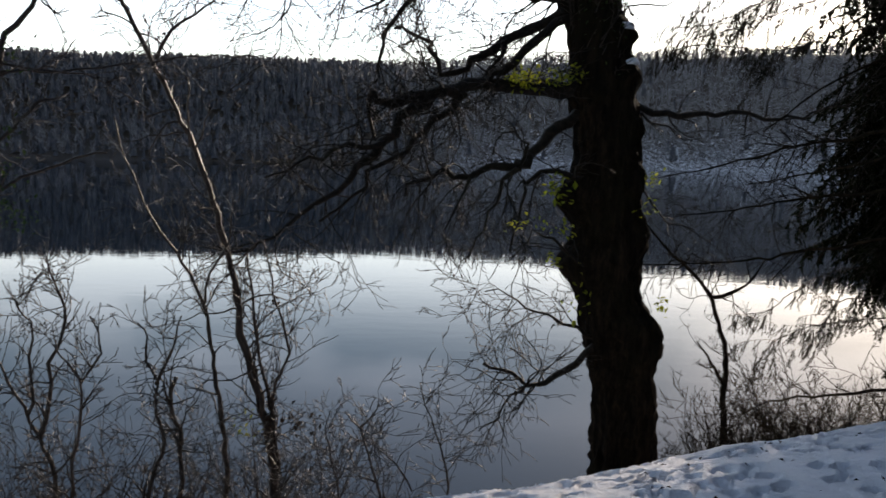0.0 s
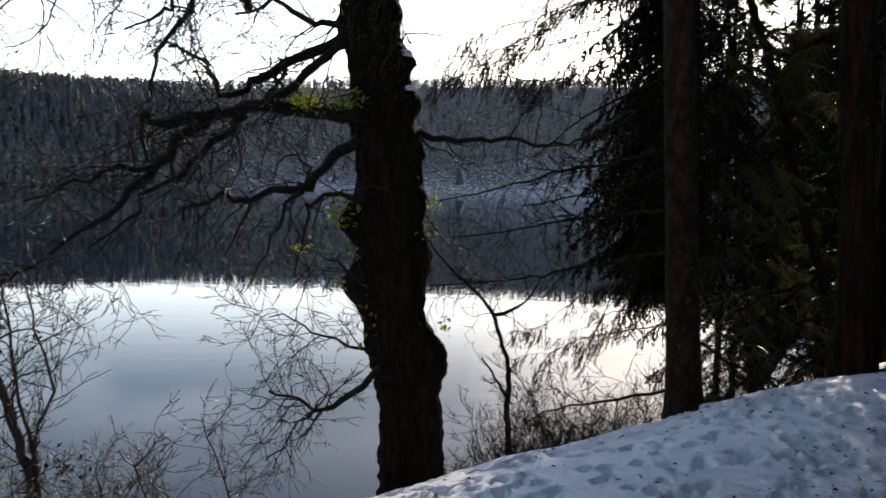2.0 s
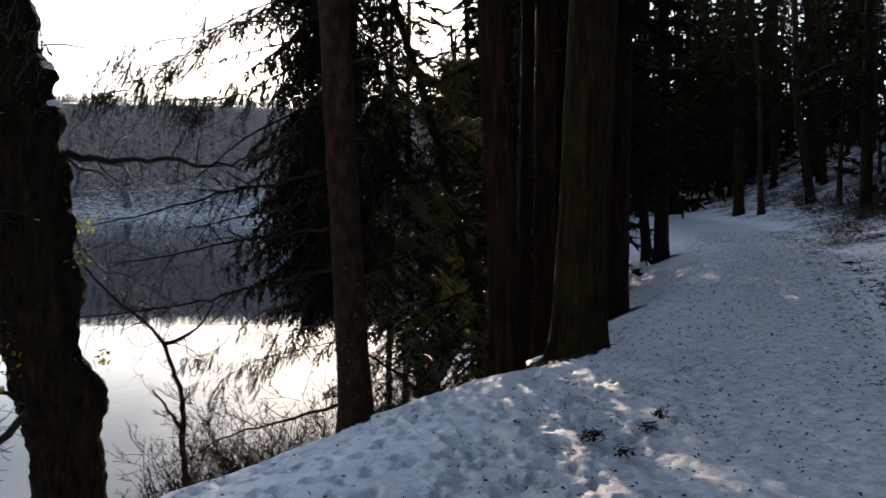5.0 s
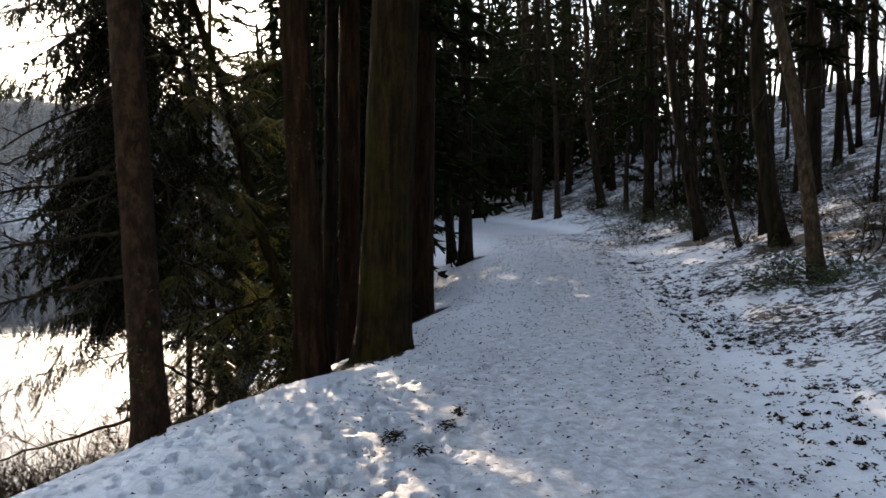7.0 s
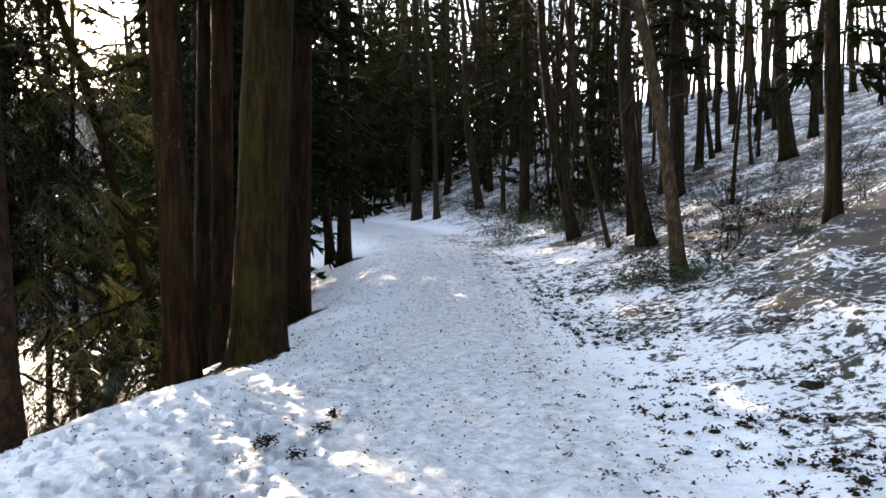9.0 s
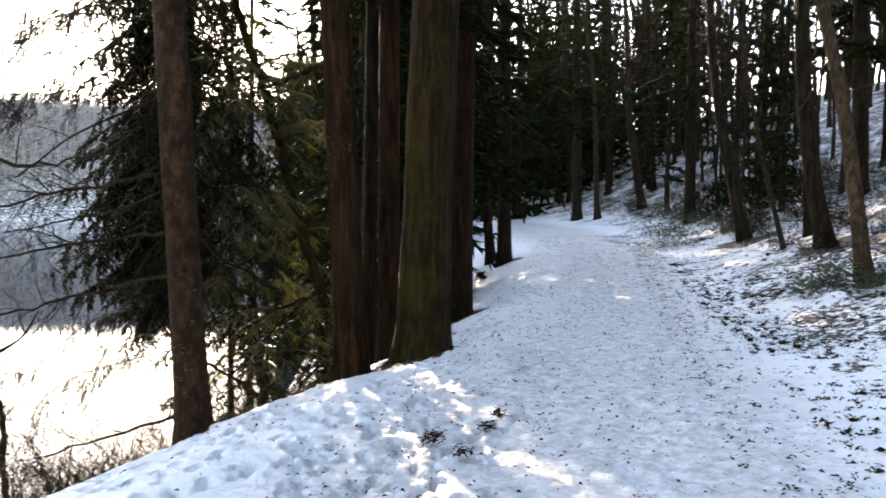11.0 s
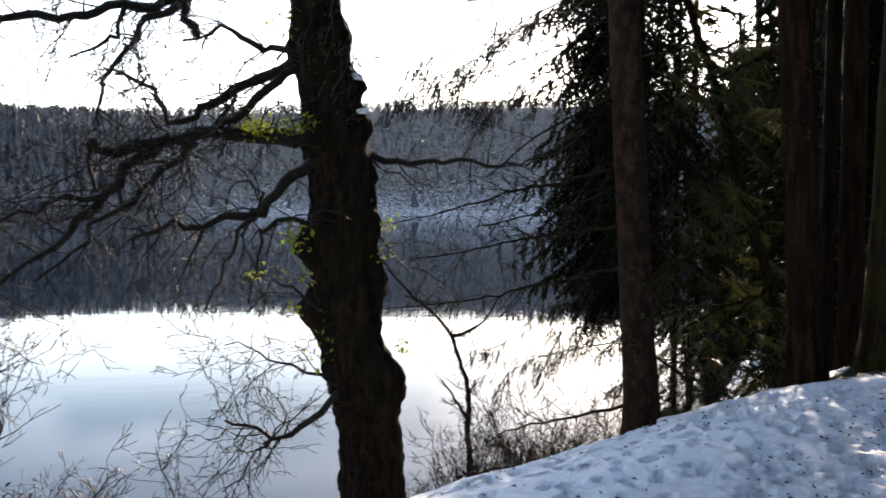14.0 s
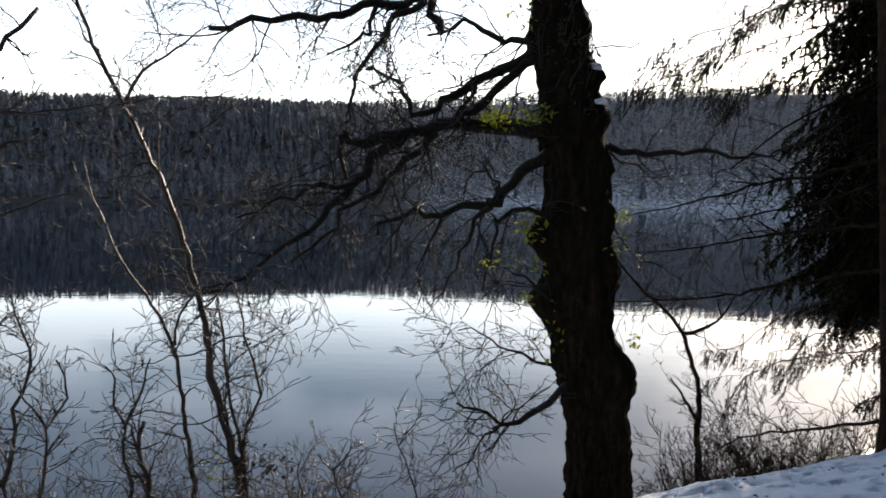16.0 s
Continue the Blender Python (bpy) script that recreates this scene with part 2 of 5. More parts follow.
def lift(x, y):
    """Height of the bare ground."""
    x, y = np.asarray(x, float), np.asarray(y, float)
    s, v = along(x, y)
    r = np.hypot(x, y)
    rim = np.interp(s, [-40, 0, 3, 7.6, 9.4, 11.3, 13, 22, 40, 80], [5.1, 4.15, 3.5, 2.72, 2.3, 2.0, 1.75, 1.65, 5.5, 22.0])
    toe = np.interp(s, [-40, 8, 14, 25, 36, 60, 100], [-2.3, -2.3, -2.4, -2.6, -1.2, 8.0, 24.0])
    z = 0.02 * np.maximum(0, s - 12) * np.exp(-np.maximum(0, s - 60) / 60)
    z = z - softplus(v - rim, 0.65) * 0.8
    up = softplus(toe - v, 0.7)
    z = z + 15 * np.tanh((0.30 * up + 0.085 * softplus(toe - v - 4, 1.0)) / 15)
    z = np.maximum(z, -8.0)
    far = r - 290 - 10 * np.sin(np.arctan2(x, y) * 9)
    k = np.clip(far / 95, 0, 1)
    ridge = 31.2 + 5.5 * np.clip((np.degrees(np.arctan2(x, y)) + 4) / 14, 0, 1)
    shore = np.where((v > 0) & (far > -20), -6.0 + np.clip(far, -20, 6) * 0.1 + ridge * 1.25 * k * k * (3 - 2 * k), -8.0)
    return np.maximum(z, shore)


# ---- mesh helpers ----
def mesh_object(name, verts, faces, mats, smooth=True, slots=None):
    me = bpy.data.meshes.new(name)
    me.from_pydata(verts, [], faces)
    for m in mats if isinstance(mats, (list, tuple)) else [mats]:
        me.materials.append(m)
    if smooth:
        me.polygons.foreach_set("use_smooth", [True] * len(me.polygons))
    if slots is not None:
        me.polygons.foreach_set("material_index", slots)
    me.update()
    return me


def piece(name, me, parent, label="", m=None):
    ob = new(name, me)
    ob.parent = parent
    if m is not None:
        ob.matrix_local = m
    if label:
        tagged(ob, label)
    return ob


def thing(name, at, label, category, group="", kind=""):
    ob = new(name)
    ob.empty_display_size = 0.2
    ob.location = at
    return tagged(ob, label, category, group, kind)


class Buf:
    """Gathers tubes and blades into one mesh."""

    def __init__(self):
        self.v, self.f, self.m = [], [], []

    def tube(self, pts, rads, n=5, slot=0, tip=True):
        base = len(self.v)
        side = Vector((0.31, 0.77, 0.55))
        last = len(pts) - 1
        for i, p in enumerate(pts):
            d = (pts[min(i + 1, last)] - pts[max(i - 1, 0)])
            if d.length < 1e-9:
                d = Vector((0, 0, 1))
            d.normalize()
            side = side - d * side.dot(d)
            if side.length < 1e-4:
                side = d.orthogonal()
            side.normalize()
            b = d.cross(side)
            for k in range(n):
                a = 2 * math.pi * k / n
                self.v.append(p + (side * math.cos(a) + b * math.sin(a)) * rads[i])
        for i in range(last):
            for k in range(n):
                a, b2 = base + i * n + k, base + i * n + (k + 1) % n
                self.f.append((a, b2, b2 + n, a + n))
                self.m.append(slot)
        if tip:
            self.f.append(tuple(base + last * n + k for k in range(n)))
            self.m.append(slot)

    def blade(self, p, d, w, length, slot=1):
        """One needle or needle tuft: a thin triangle."""
        b = len(self.v)
        q = d.orthogonal().normalized() * w
        self.v += [p - q, p + q, p + d * length]
        self.f.append((b, b + 1, b + 2))
        self.m.append(slot)

    def leaf(self, p, d, up, length, width, slot=0, curl=0.15):
        """A pointed leaf folded along its middle."""
        b = len(self.v)
        side = d.cross(up)
        if side.length < 1e-5:
            side = d.orthogonal()
        side.normalize()
        n = side.cross(d)
        self.v += [p, p + d * length * 0.5 + side * width * 0.5 + n * length * curl, p + d * length, p + d * length * 0.5 - side * width * 0.5 + n * length * curl]
        self.f += [(b, b + 1, b + 2), (b, b + 2, b + 3)]
        self.m += [slot, slot]

    def mesh(self, name, mats, smooth=True):
        return mesh_object(name, [tuple(v) for v in self.v], self.f, mats, smooth, self.m)


def gauss_vec(rng, k=1.0):
    return Vector((rng.gauss(0, k), rng.gauss(0, k), rng.gauss(0, k)))


def smooth_line(ctrl, step=0.12, knot=0.0, rng=None):
    """A curve through control places, with gnarled wander."""
    c = [Vector(p) for p in ctrl]
    c = [c[0] * 2 - c[1]] + c + [c[-1] * 2 - c[-2]]
    out = []
    for i in range(1, len(c) - 2):
        n = max(2, int((c[i + 1] - c[i]).length / step))
        for k in range(n):
            t = k / n
            a, b, d, e = c[i - 1], c[i], c[i + 1], c[i + 2]
            out.append(0.5 * (2 * b + (d - a) * t + (2 * a - 5 * b + 4 * d - e) * t * t + (3 * b - a - 3 * d + e) * t ** 3))
    out.append(c[-2].copy())
    if knot:
        for p in out[1:]:
            p += gauss_vec(rng, knot)
    return out


def grow(buf, p, d, length, r, level, rng, wig=0.25, rise=0.0, seg=0.09, dens=7.0, sides=4, keep=0.3, slot=0, leaves=None, flat=1.0, thin=0.0026, kid=(0.28, 0.55)):
    """A wandering branch with side branches down to twigs."""
    n = max(3, int(length / seg))
    pts, p, d = [p.copy()], p.copy(), d.normalized()
    for i in range(n):
        d = d + gauss_vec(rng, wig) + Vector((0, 0, rise))
        d.z *= flat if i < 2 else 1.0
        d.normalize()
        p = p + d * (length / n)
        pts.append(p.copy())
    rads = [max(thin, r * (1 - (1 - keep) * i / n)) for i in range(n + 1)]
    buf.tube(pts, rads, sides, slot)
    if leaves and level == 0:
        leaves(pts, rng)
    if level > 0:
        for _ in range(max(2, int(length * dens))):
            f = rng.uniform(0.15, 1.0)
            i = min(n - 1, int(f * n))
            dd = (pts[i + 1] - pts[i]).normalized()
            ax = dd.orthogonal().normalized()
            ax.rotate(Matrix.Rotation(rng.uniform(0, 6.283), 3, dd))
            way = dd.copy()
            way.rotate(Matrix.Rotation(radians(rng.uniform(28, 62)), 3, ax))
            grow(buf, pts[i], way, length * rng.uniform(*kid) * (1.15 - 0.55 * f), rads[i] * 0.58, level - 1, rng, wig, rise, seg, dens * 1.25, max(3, sides - 1), keep, slot, leaves, 1.0, thin, kid)
    return pts, rads


def limb_line(buf, ctrl, r0, r1, rng, level=2, knot=0.02, dens=5.0, reach=0.9, sides=7, step=0.1, rise=-0.01, wig=0.26, start=0.15, slot=0, power=0.8, dense=7.0, kid=(0.4, 0.72)):
    """A main limb along control places, set with side branches."""
    pts = smooth_line(ctrl, step, knot, rng)
    n = len(pts) - 1
    rads = [r0 + (r1 - r0) * (i / n) ** power for i in range(n + 1)]
    rads = [q * rng.uniform(0.9, 1.12) for q in rads]
    buf.tube(pts, rads, sides, slot)
    length = sum((pts[i + 1] - pts[i]).length for i in range(n))
    if level > 0:
        for _ in range(int(length * dens)):
            f = rng.uniform(start, 1.0)
            i = min(n - 1, int(f * n))
            dd = (pts[i + 1] - pts[i]).normalized()
            ax = dd.orthogonal().normalized()
            ax.rotate(Matrix.Rotation(rng.uniform(0, 6.283), 3, dd))
            way = dd.copy()
            way.rotate(Matrix.Rotation(radians(rng.uniform(30, 75)), 3, ax))
            grow(buf, pts[i], way, reach * rng.uniform(0.35, 1.0), min(rads[i] * 0.5, 0.009), level - 1, rng, wig, rise, 0.06, dense, 4, 0.3, slot, None, 1.0, 0.0029, kid)
    return pts, rads


# ---- ground, one sheet ----
def make_ground():
    fine_az = np.r_[np.arange(-42, -4, 0.6), np.arange(-4, 64, 0.3), np.arange(64, 97, 0.45)]
    az = np.radians(np.r_[fine_az, np.arange(98.0, 317.0, 3.0)])
    rad = np.r_[np.exp(np.arange(math.log(0.6), math.log(2.6), 0.012)), np.exp(np.arange(math.log(2.6), math.log(8.5), 0.0072)), np.exp(np.arange(math.log(8.5), math.log(16), 0.011)), np.exp(np.arange(math.log(16), math.log(90), 0.026)), np.exp(np.arange(math.log(90), math.log(2500), 0.05))]
    A, Rr = np.meshgrid(az, rad)
    x, y = (Rr * np.sin(A)).ravel(), (Rr * np.cos(A)).ravel()
    z = lift(x, y)
    s, v = along(x, y)
    r = Rr.ravel()
    near = np.clip((30 - r) / 15, 0, 1)
    z += (lattice(x * 1.1, y * 1.1, 1) - 0.5) * 0.06 * np.clip(r / 4, 0.3, 1) + (lattice(x * 3.7, y * 3.7, 2) - 0.5) * 0.022
    z += near * (0.35 + 0.65 * np.clip((1.4 - v) / 1.5, 0, 1)) * ((lattice(x * 7, y * 7, 3) - 0.5) * 0.03 + (lattice(x * 15, y * 15, 4) - 0.5) * 0.022 - lattice(x * 5, y * 5, 6) ** 4 * 0.03)
    slope_side = np.clip((-v - 2.2) / 1.5, 0, 1)
    z += slope_side * (lattice(x * 2.2, y * 2.2, 5) ** 2) * 0.16
    rng = random.Random(5)
    idx = np.where((r < 15) & (v > -3))[0]
    xs, ys = x[idx], y[idx]
    dent = np.zeros(len(idx))
    for k in range(1900):
        ss, vv = rng.uniform(1.2, 13), rng.uniform(0.9, 3.9) if k < 1150 else rng.triangular(-1.8, 2.2, 0.9)
        px, py = plan(ss, vv)
        a = PATH_AZ + rng.choice([0, math.pi]) + rng.gauss(0, 0.35)
        dx, dy = xs - px, ys - py
        q = np.where(dx * dx + dy * dy < 0.09)[0]
        u, w = dx[q] * math.sin(a) + dy[q] * math.cos(a), dx[q] * math.cos(a) - dy[q] * math.sin(a)
        long = rng.uniform(0.045, 0.08)
        e = (u / long) ** 2 + (w / (long * 0.55)) ** 2
        deep = (rng.uniform(0.06, 0.11) if k < 1150 else rng.uniform(0.035, 0.07)) if vv > 0.2 else rng.uniform(0.008, 0.022)
        dent[q] += -deep * np.exp(-e ** 3) + deep * 0.1 * np.exp(-(e - 1.9) ** 2 * 1.5)
    z[idx] += np.clip(dent, -0.19, 0.03)
    na, nr = len(az), len(rad)
    i, j = np.meshgrid(np.arange(nr - 1), np.arange(na), indexing="ij")
    a, b = i * na + j, i * na + (j + 1) % na
    quads = np.stack([a, b, b + na, a + na], -1).reshape(-1, 4)
    verts = np.stack([x, y, z], -1)
    centre = len(verts)
    verts = np.vstack([verts, [0, 0, float(lift(0, 0))]])
    tris = np.stack([np.full(na, centre), (np.arange(na) + 1) % na, np.arange(na)], -1)
    me = bpy.data.meshes.new("ground")
    me.vertices.add(len(verts))
    me.vertices.foreach_set("co", verts.ravel())
    loops = np.r_[quads[:, ::-1].ravel(), tris[:, ::-1].ravel()]
    me.loops.add(len(loops))
    me.loops.foreach_set("vertex_index", loops)
    counts = np.r_[np.full(len(quads), 4), np.full(len(tris), 3)]
    me.polygons.add(len(counts))
    me.polygons.foreach_set("loop_start", np.r_[0, np.cumsum(counts)[:-1]])
    me.polygons.foreach_set("use_smooth", np.ones(len(counts), bool))
    rim = np.interp(s, [0, 3, 7.6, 11.3, 22, 40], [4.15, 3.5, 2.72, 2.0, 1.65, 5.5])
    toe = np.interp(s, [8, 14, 25, 36, 60], [-2.3, -2.4, -2.6, -1.2, 8.0])
    bare = 0.02 + 0.265 * np.clip((toe + 1.2 - v) / 2.0, 0, 1) + 0.09 * np.clip((toe - 1.5 - v) / 2.5, 0, 1) + 0.3 * np.clip((v - rim - 0.25) / 0.8, 0, 1)
    bare = bare + 0.05 * (v < toe) - 0.05 * np.clip((s - 12) / 8, 0, 1) * (v < toe)
    for tx, ty, size in ((6.35, 7.25, 0.5), (6.75, 7.05, 0.42), (7.1, 6.95, 0.36), (4.03, 6.65, 0.25), (5.75, 7.75, 0.3), (11.0, 10.1, 0.5), (19.0, 15.8, 0.5), (21.1, 9.6, 0.7), (17.3, 6.1, 0.6)):
        bare = bare + 0.55 * np.exp(-(((x - tx) ** 2 + (y - ty) ** 2) / size ** 2) ** 2)
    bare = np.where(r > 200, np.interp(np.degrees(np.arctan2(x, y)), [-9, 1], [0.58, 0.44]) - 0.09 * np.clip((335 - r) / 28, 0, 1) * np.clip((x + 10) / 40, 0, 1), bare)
    tread = np.clip((v - toe - 0.2) / 0.8, 0, 1) * np.clip((rim - 0.9 - v) / 1.2, 0, 1)
    for nm, val in (("bare", bare), ("tread", tread)):
        at = me.attributes.new(nm, "FLOAT", "POINT")
        at.data.foreach_set("value", np.r_[val, 0.0].astype(np.float32))
    me.materials.append(GROUND_SNOW)
    me.update(calc_edges=True)
    me.validate()
    return tagged(new("ground", me), "trodden snow over leaf litter on a lakeside path and its banks", "ground", kind="structure")


ground = make_ground()

wm = bmesh.new()
bmesh.ops.create_grid(wm, x_segments=24, y_segments=24, size=1500)
wmesh = bpy.data.meshes.new("water")
wm.to_mesh(wmesh)
wm.free()
wmesh.materials.append(WATER)
water = tagged(new("water", wmesh), "calm dark lake that mirrors sky and wooded hills", "lake", kind="structure")
water.location = (0, 0, WATER_Z)


def stand(x, y, sink=0.08):
    """A place on the ground."""
    return Vector((x, y, float(lift(x, y)) - sink))


# ---- the oak on the bank ----
def trunk_mesh(name, ctrl, radii, mat, bumps=(), rough=0.05, segs=30, step=0.07, flare=0.0, ridges=0.0, seed=0, knobs=0.0):
    """A trunk swept up control places, with swellings (place on the axis, way out, height, spread)."""
    line = smooth_line(ctrl, step)
    zs = [p[2] for p in ctrl]
    verts, faces = [], []
    for p in line:
        r0 = float(np.interp(p.z, zs, radii))
        if flare:
            r0 *= 1 + flare * math.exp(-max(0, p.z - zs[0]) / 0.28)
        for k in range(segs):
            a = 2 * math.pi * k / segs
            out = Vector((math.cos(a), math.sin(a), 0))
            r = r0 * (1 + rough * noise.noise(Vector((out.x * 2, out.y * 2, p.z * 1.4 + seed))) + rough * 0.6 * noise.noise(Vector((out.x * 6, out.y * 6, p.z * 3.0 + seed))) + knobs * noise.noise(Vector((out.x * 4, out.y * 4, p.z * 11.0 + seed))))
            if ridges:
                lobes = 1 + math.exp(-max(0, p.z - zs[0]) / 0.5) * 2.2
                r += r0 * ridges * lobes * abs(noise.noise(Vector((out.x * 3.2, out.y * 3.2, p.z * 0.12 + seed))))
            for z0, way, h, spread in bumps:
                w = Vector(way).normalized()
                c = max(0.0, out.dot(w))
                r += h * c ** 2.2 * math.exp(-((p.z - z0) / spread) ** 2)
            verts.append(p + out * r)
    n = len(line)
    for i in range(n - 1):
        for k in range(segs):
            a, b = i * segs + k, i * segs + (k + 1) % segs
            faces.append((a, b, b + segs, a + segs))
    faces.append(tuple((n - 1) * segs + k for k in range(segs)))
    faces.append(tuple(range(segs))[::-1])
    return mesh_object(name, [tuple(v) for v in verts], faces, mat)


def local(pts, at):
    return [Vector(p) - Vector(at) for p in pts]


def leaf_cluster(at, spread, count, size, rng, mat, name="leaf_tuft", lying=1.0):
    b = Buf()
    for _ in range(count):
        p = Vector(at) + Vector((rng.gauss(0, spread[0]), rng.gauss(0, spread[1]), rng.gauss(0, spread[2])))
        d = gauss_vec(rng)
        d.z *= lying
        d.normalize()
        b.leaf(p, d, Vector((0, 0, 1)), size * rng.uniform(0.6, 1.3), size * rng.uniform(0.45, 0.7))
    return b.mesh(name, [mat], False)


def snow_blob(sx, sy, sz, rng, name="snow_cap"):
    bm = bmesh.new()
    bmesh.ops.create_icosphere(bm, subdivisions=2, radius=1)
    off = rng.uniform(0, 50)
    for v in bm.verts:
        k = 1 + 0.35 * noise.noise(v.co * 1.6 + Vector((off, 0, 0)))
        v.co = Vector((v.co.x * sx * k, v.co.y * sy * k, max(v.co.z, -0.35) * sz * k))
    me = bpy.data.meshes.new(name)
    bm.to_mesh(me)
    bm.free()
    me.materials.append(CAP_SNOW)
    me.polygons.foreach_set("use_smooth", [True] * len(me.polygons))
    return me


def make_oak():
    rng = random.Random(11)
    base = Vector((1.75, 7.62, float(lift(1.75, 7.62)) - 0.15))
    oak = thing("oak_tree", base, "gnarled old oak with burls and mossy limbs on the bank", "tree")
    axis = [(1.78, 7.62, base.z), (1.71, 7.62, -1.26), (1.69, 7.62, -0.66), (1.60, 7.64, -0.24), (1.51, 7.66, 0.19), (1.49, 7.66, 0.55), (1.44, 7.66, 1.05), (1.44, 7.67, 1.49), (1.39, 7.68, 2.01), (1.32, 7.69, 2.51), (1.22, 7.71, 3.27), (1.1, 7.75, 5.0), (1.2, 7.8, 7.5)]
    rad = [0.40, 0.295, 0.29, 0.285, 0.275, 0.29, 0.285, 0.285, 0.27, 0.245, 0.22, 0.18, 0.1]
    right, left = (1, -0.25, 0), (-1, -0.2, 0)
    bumps = [(2.54, right, 0.12, 0.1), (2.2, right, 0.08, 0.14), (1.1, left, 0.17, 0.15), (0.5, left, 0.17, 0.16), (-0.1, right, 0.15, 0.2), (-0.3, right, 0.06, 0.12), (1.75, right, 0.05, 0.12), (1.3, right, 0.05, 0.1), (0.75, right, 0.05, 0.12), (2.85, left, 0.06, 0.15), (3.0, right, 0.05, 0.1), (0.95, right, 0.04, 0.3), (2.0, left, 0.05, 0.15), (1.5, (0.2, -1, 0), 0.05, 0.3), (0.1, (-0.2, -1, 0), 0.06, 0.25)]
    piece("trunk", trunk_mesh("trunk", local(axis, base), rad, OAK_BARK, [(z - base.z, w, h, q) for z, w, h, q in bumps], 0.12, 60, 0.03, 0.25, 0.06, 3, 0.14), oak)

    def limb(ctrl, r0, r1, level=2, **kw):
        b = Buf()
        limb_line(b, local(ctrl, base), r0, r1, rng, level, wig=0.2, rise=-0.02, **kw)
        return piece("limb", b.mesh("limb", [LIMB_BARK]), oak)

    limb([(1.23, 7.6, 2.06), (1.09, 7.57, 2.05), (0.43, 7.58, 2.07), (0.09, 7.54, 2.04), (-0.1, 7.49, 1.98), (-0.36, 7.42, 1.92), (-0.53, 7.36, 1.88), (-0.64, 7.3, 1.97)], 0.09, 0.035, 3, dens=8, reach=1.08)
    limb([(-0.64, 7.3, 1.96), (-0.62, 7.35, 1.75), (-0.61, 7.4, 1.55)], 0.03, 0.012, 3, dens=8, reach=0.78)
    limb([(-0.04, 7.49, 2.01), (-0.12, 7.47, 1.97), (-0.36, 7.45, 1.74), (-0.52, 7.43, 1.55), (-0.71, 7.4, 1.37), (-0.92, 7.36, 1.12), (-1.23, 7.3, 0.91), (-1.53, 7.22, 0.69), (-1.71, 7.17, 0.64), (-1.9, 7.1, 0.66)], 0.062, 0.007, 3, dens=9, reach=1.01)
    limb([(0.17, 7.54, 2), (0.06, 7.59, 1.88), (-0.19, 7.63, 1.66), (-0.46, 7.67, 1.43), (-0.73, 7.69, 1.16), (-0.92, 7.72, 0.96), (-1.14, 7.74, 0.82)], 0.045, 0.012, 3, dens=9, reach=0.93)
    limb([(-0.52, 7.41, 1.55), (-0.81, 7.33, 1.52), (-1.05, 7.25, 1.42), (-1.23, 7.17, 1.38), (-1.48, 7.07, 1.23)], 0.03, 0.008, 3, dens=10, reach=0.85)
    limb([(1.1, 7.67, 2.8), (0.96, 7.7, 2.74), (0.73, 7.73, 2.56), (0.47, 7.76, 2.46), (0.32, 7.77, 2.34), (0.18, 7.79, 2.22), (-0.04, 7.8, 2.22), (-0.12, 7.8, 2.36), (-0.14, 7.81, 2.46), (-0.37, 7.81, 2.54), (-0.47, 7.82, 2.55)], 0.06, 0.014, 3, dens=9, reach=0.93)
    limb([(1.09, 7.67, 2.65), (0.97, 7.64, 2.6), (0.74, 7.61, 2.47), (0.54, 7.57, 2.27), (0.4, 7.53, 2.14), (0.32, 7.48, 2.09)], 0.05, 0.03, 2, dens=8, reach=0.93)
    limb([(0.53, 7.67, 2.51), (0.43, 7.63, 2.3), (0.33, 7.58, 2.12)], 0.02, 0.014, 2, dens=8, reach=0.78)
    limb([(1.07, 7.67, 2.83), (0.95, 7.72, 2.82), (0.76, 7.77, 2.83), (0.59, 7.82, 2.95), (0.48, 7.86, 3), (0.31, 7.9, 2.99), (0.11, 7.94, 2.87)], 0.04, 0.01, 3, dens=9, reach=0.93)
    limb([(1.22, 7.6, 3.85), (0.63, 7.6, 3.51), (0.16, 7.54, 3.23), (0.06, 7.47, 3.14), (-0.36, 7.39, 3.07), (-0.65, 7.29, 2.94), (-1.22, 7.14, 2.88), (-1.65, 6.97, 2.75)], 0.075, 0.02, 3, dens=7, reach=1.24)
    limb([(0.12, 7.44, 3.18), (0.1, 7.44, 3.02), (0.18, 7.44, 2.9), (0.22, 7.44, 2.87)], 0.045, 0.03, 1, dens=5, reach=0.46)
    limb([(0.06, 7.39, 3.1), (-0.2, 7.36, 2.96), (-0.28, 7.34, 2.82), (-0.46, 7.32, 2.56), (-0.56, 7.29, 2.34), (-0.57, 7.27, 2.16), (-0.59, 7.26, 2.04)], 0.034, 0.01, 3, dens=9, reach=0.93)
    limb([(-0.35, 7.32, 3.05), (-0.42, 7.3, 2.82), (-0.5, 7.26, 2.74), (-0.65, 7.22, 2.65), (-0.77, 7.19, 2.61)], 0.024, 0.008, 3, dens=9, reach=0.85)
    limb([(1.33, 7.59, 1.85), (1.16, 7.57, 1.82), (0.96, 7.55, 1.72), (0.83, 7.53, 1.58), (0.73, 7.5, 1.4), (0.64, 7.46, 1.38), (0.41, 7.43, 1.38), (0.21, 7.4, 1.27), (0.05, 7.36, 1.26), (-0.02, 7.32, 1.34), (-0.23, 7.27, 1.22), (-0.36, 7.22, 1.12)], 0.068, 0.014, 3, dens=8, reach=0.78)
    limb([(0.65, 7.37, 1.39), (0.69, 7.36, 1.52), (0.66, 7.37, 1.62), (0.49, 7.38, 1.66), (0.41, 7.38, 1.49)], 0.02, 0.006, 2, dens=9, reach=0.62)
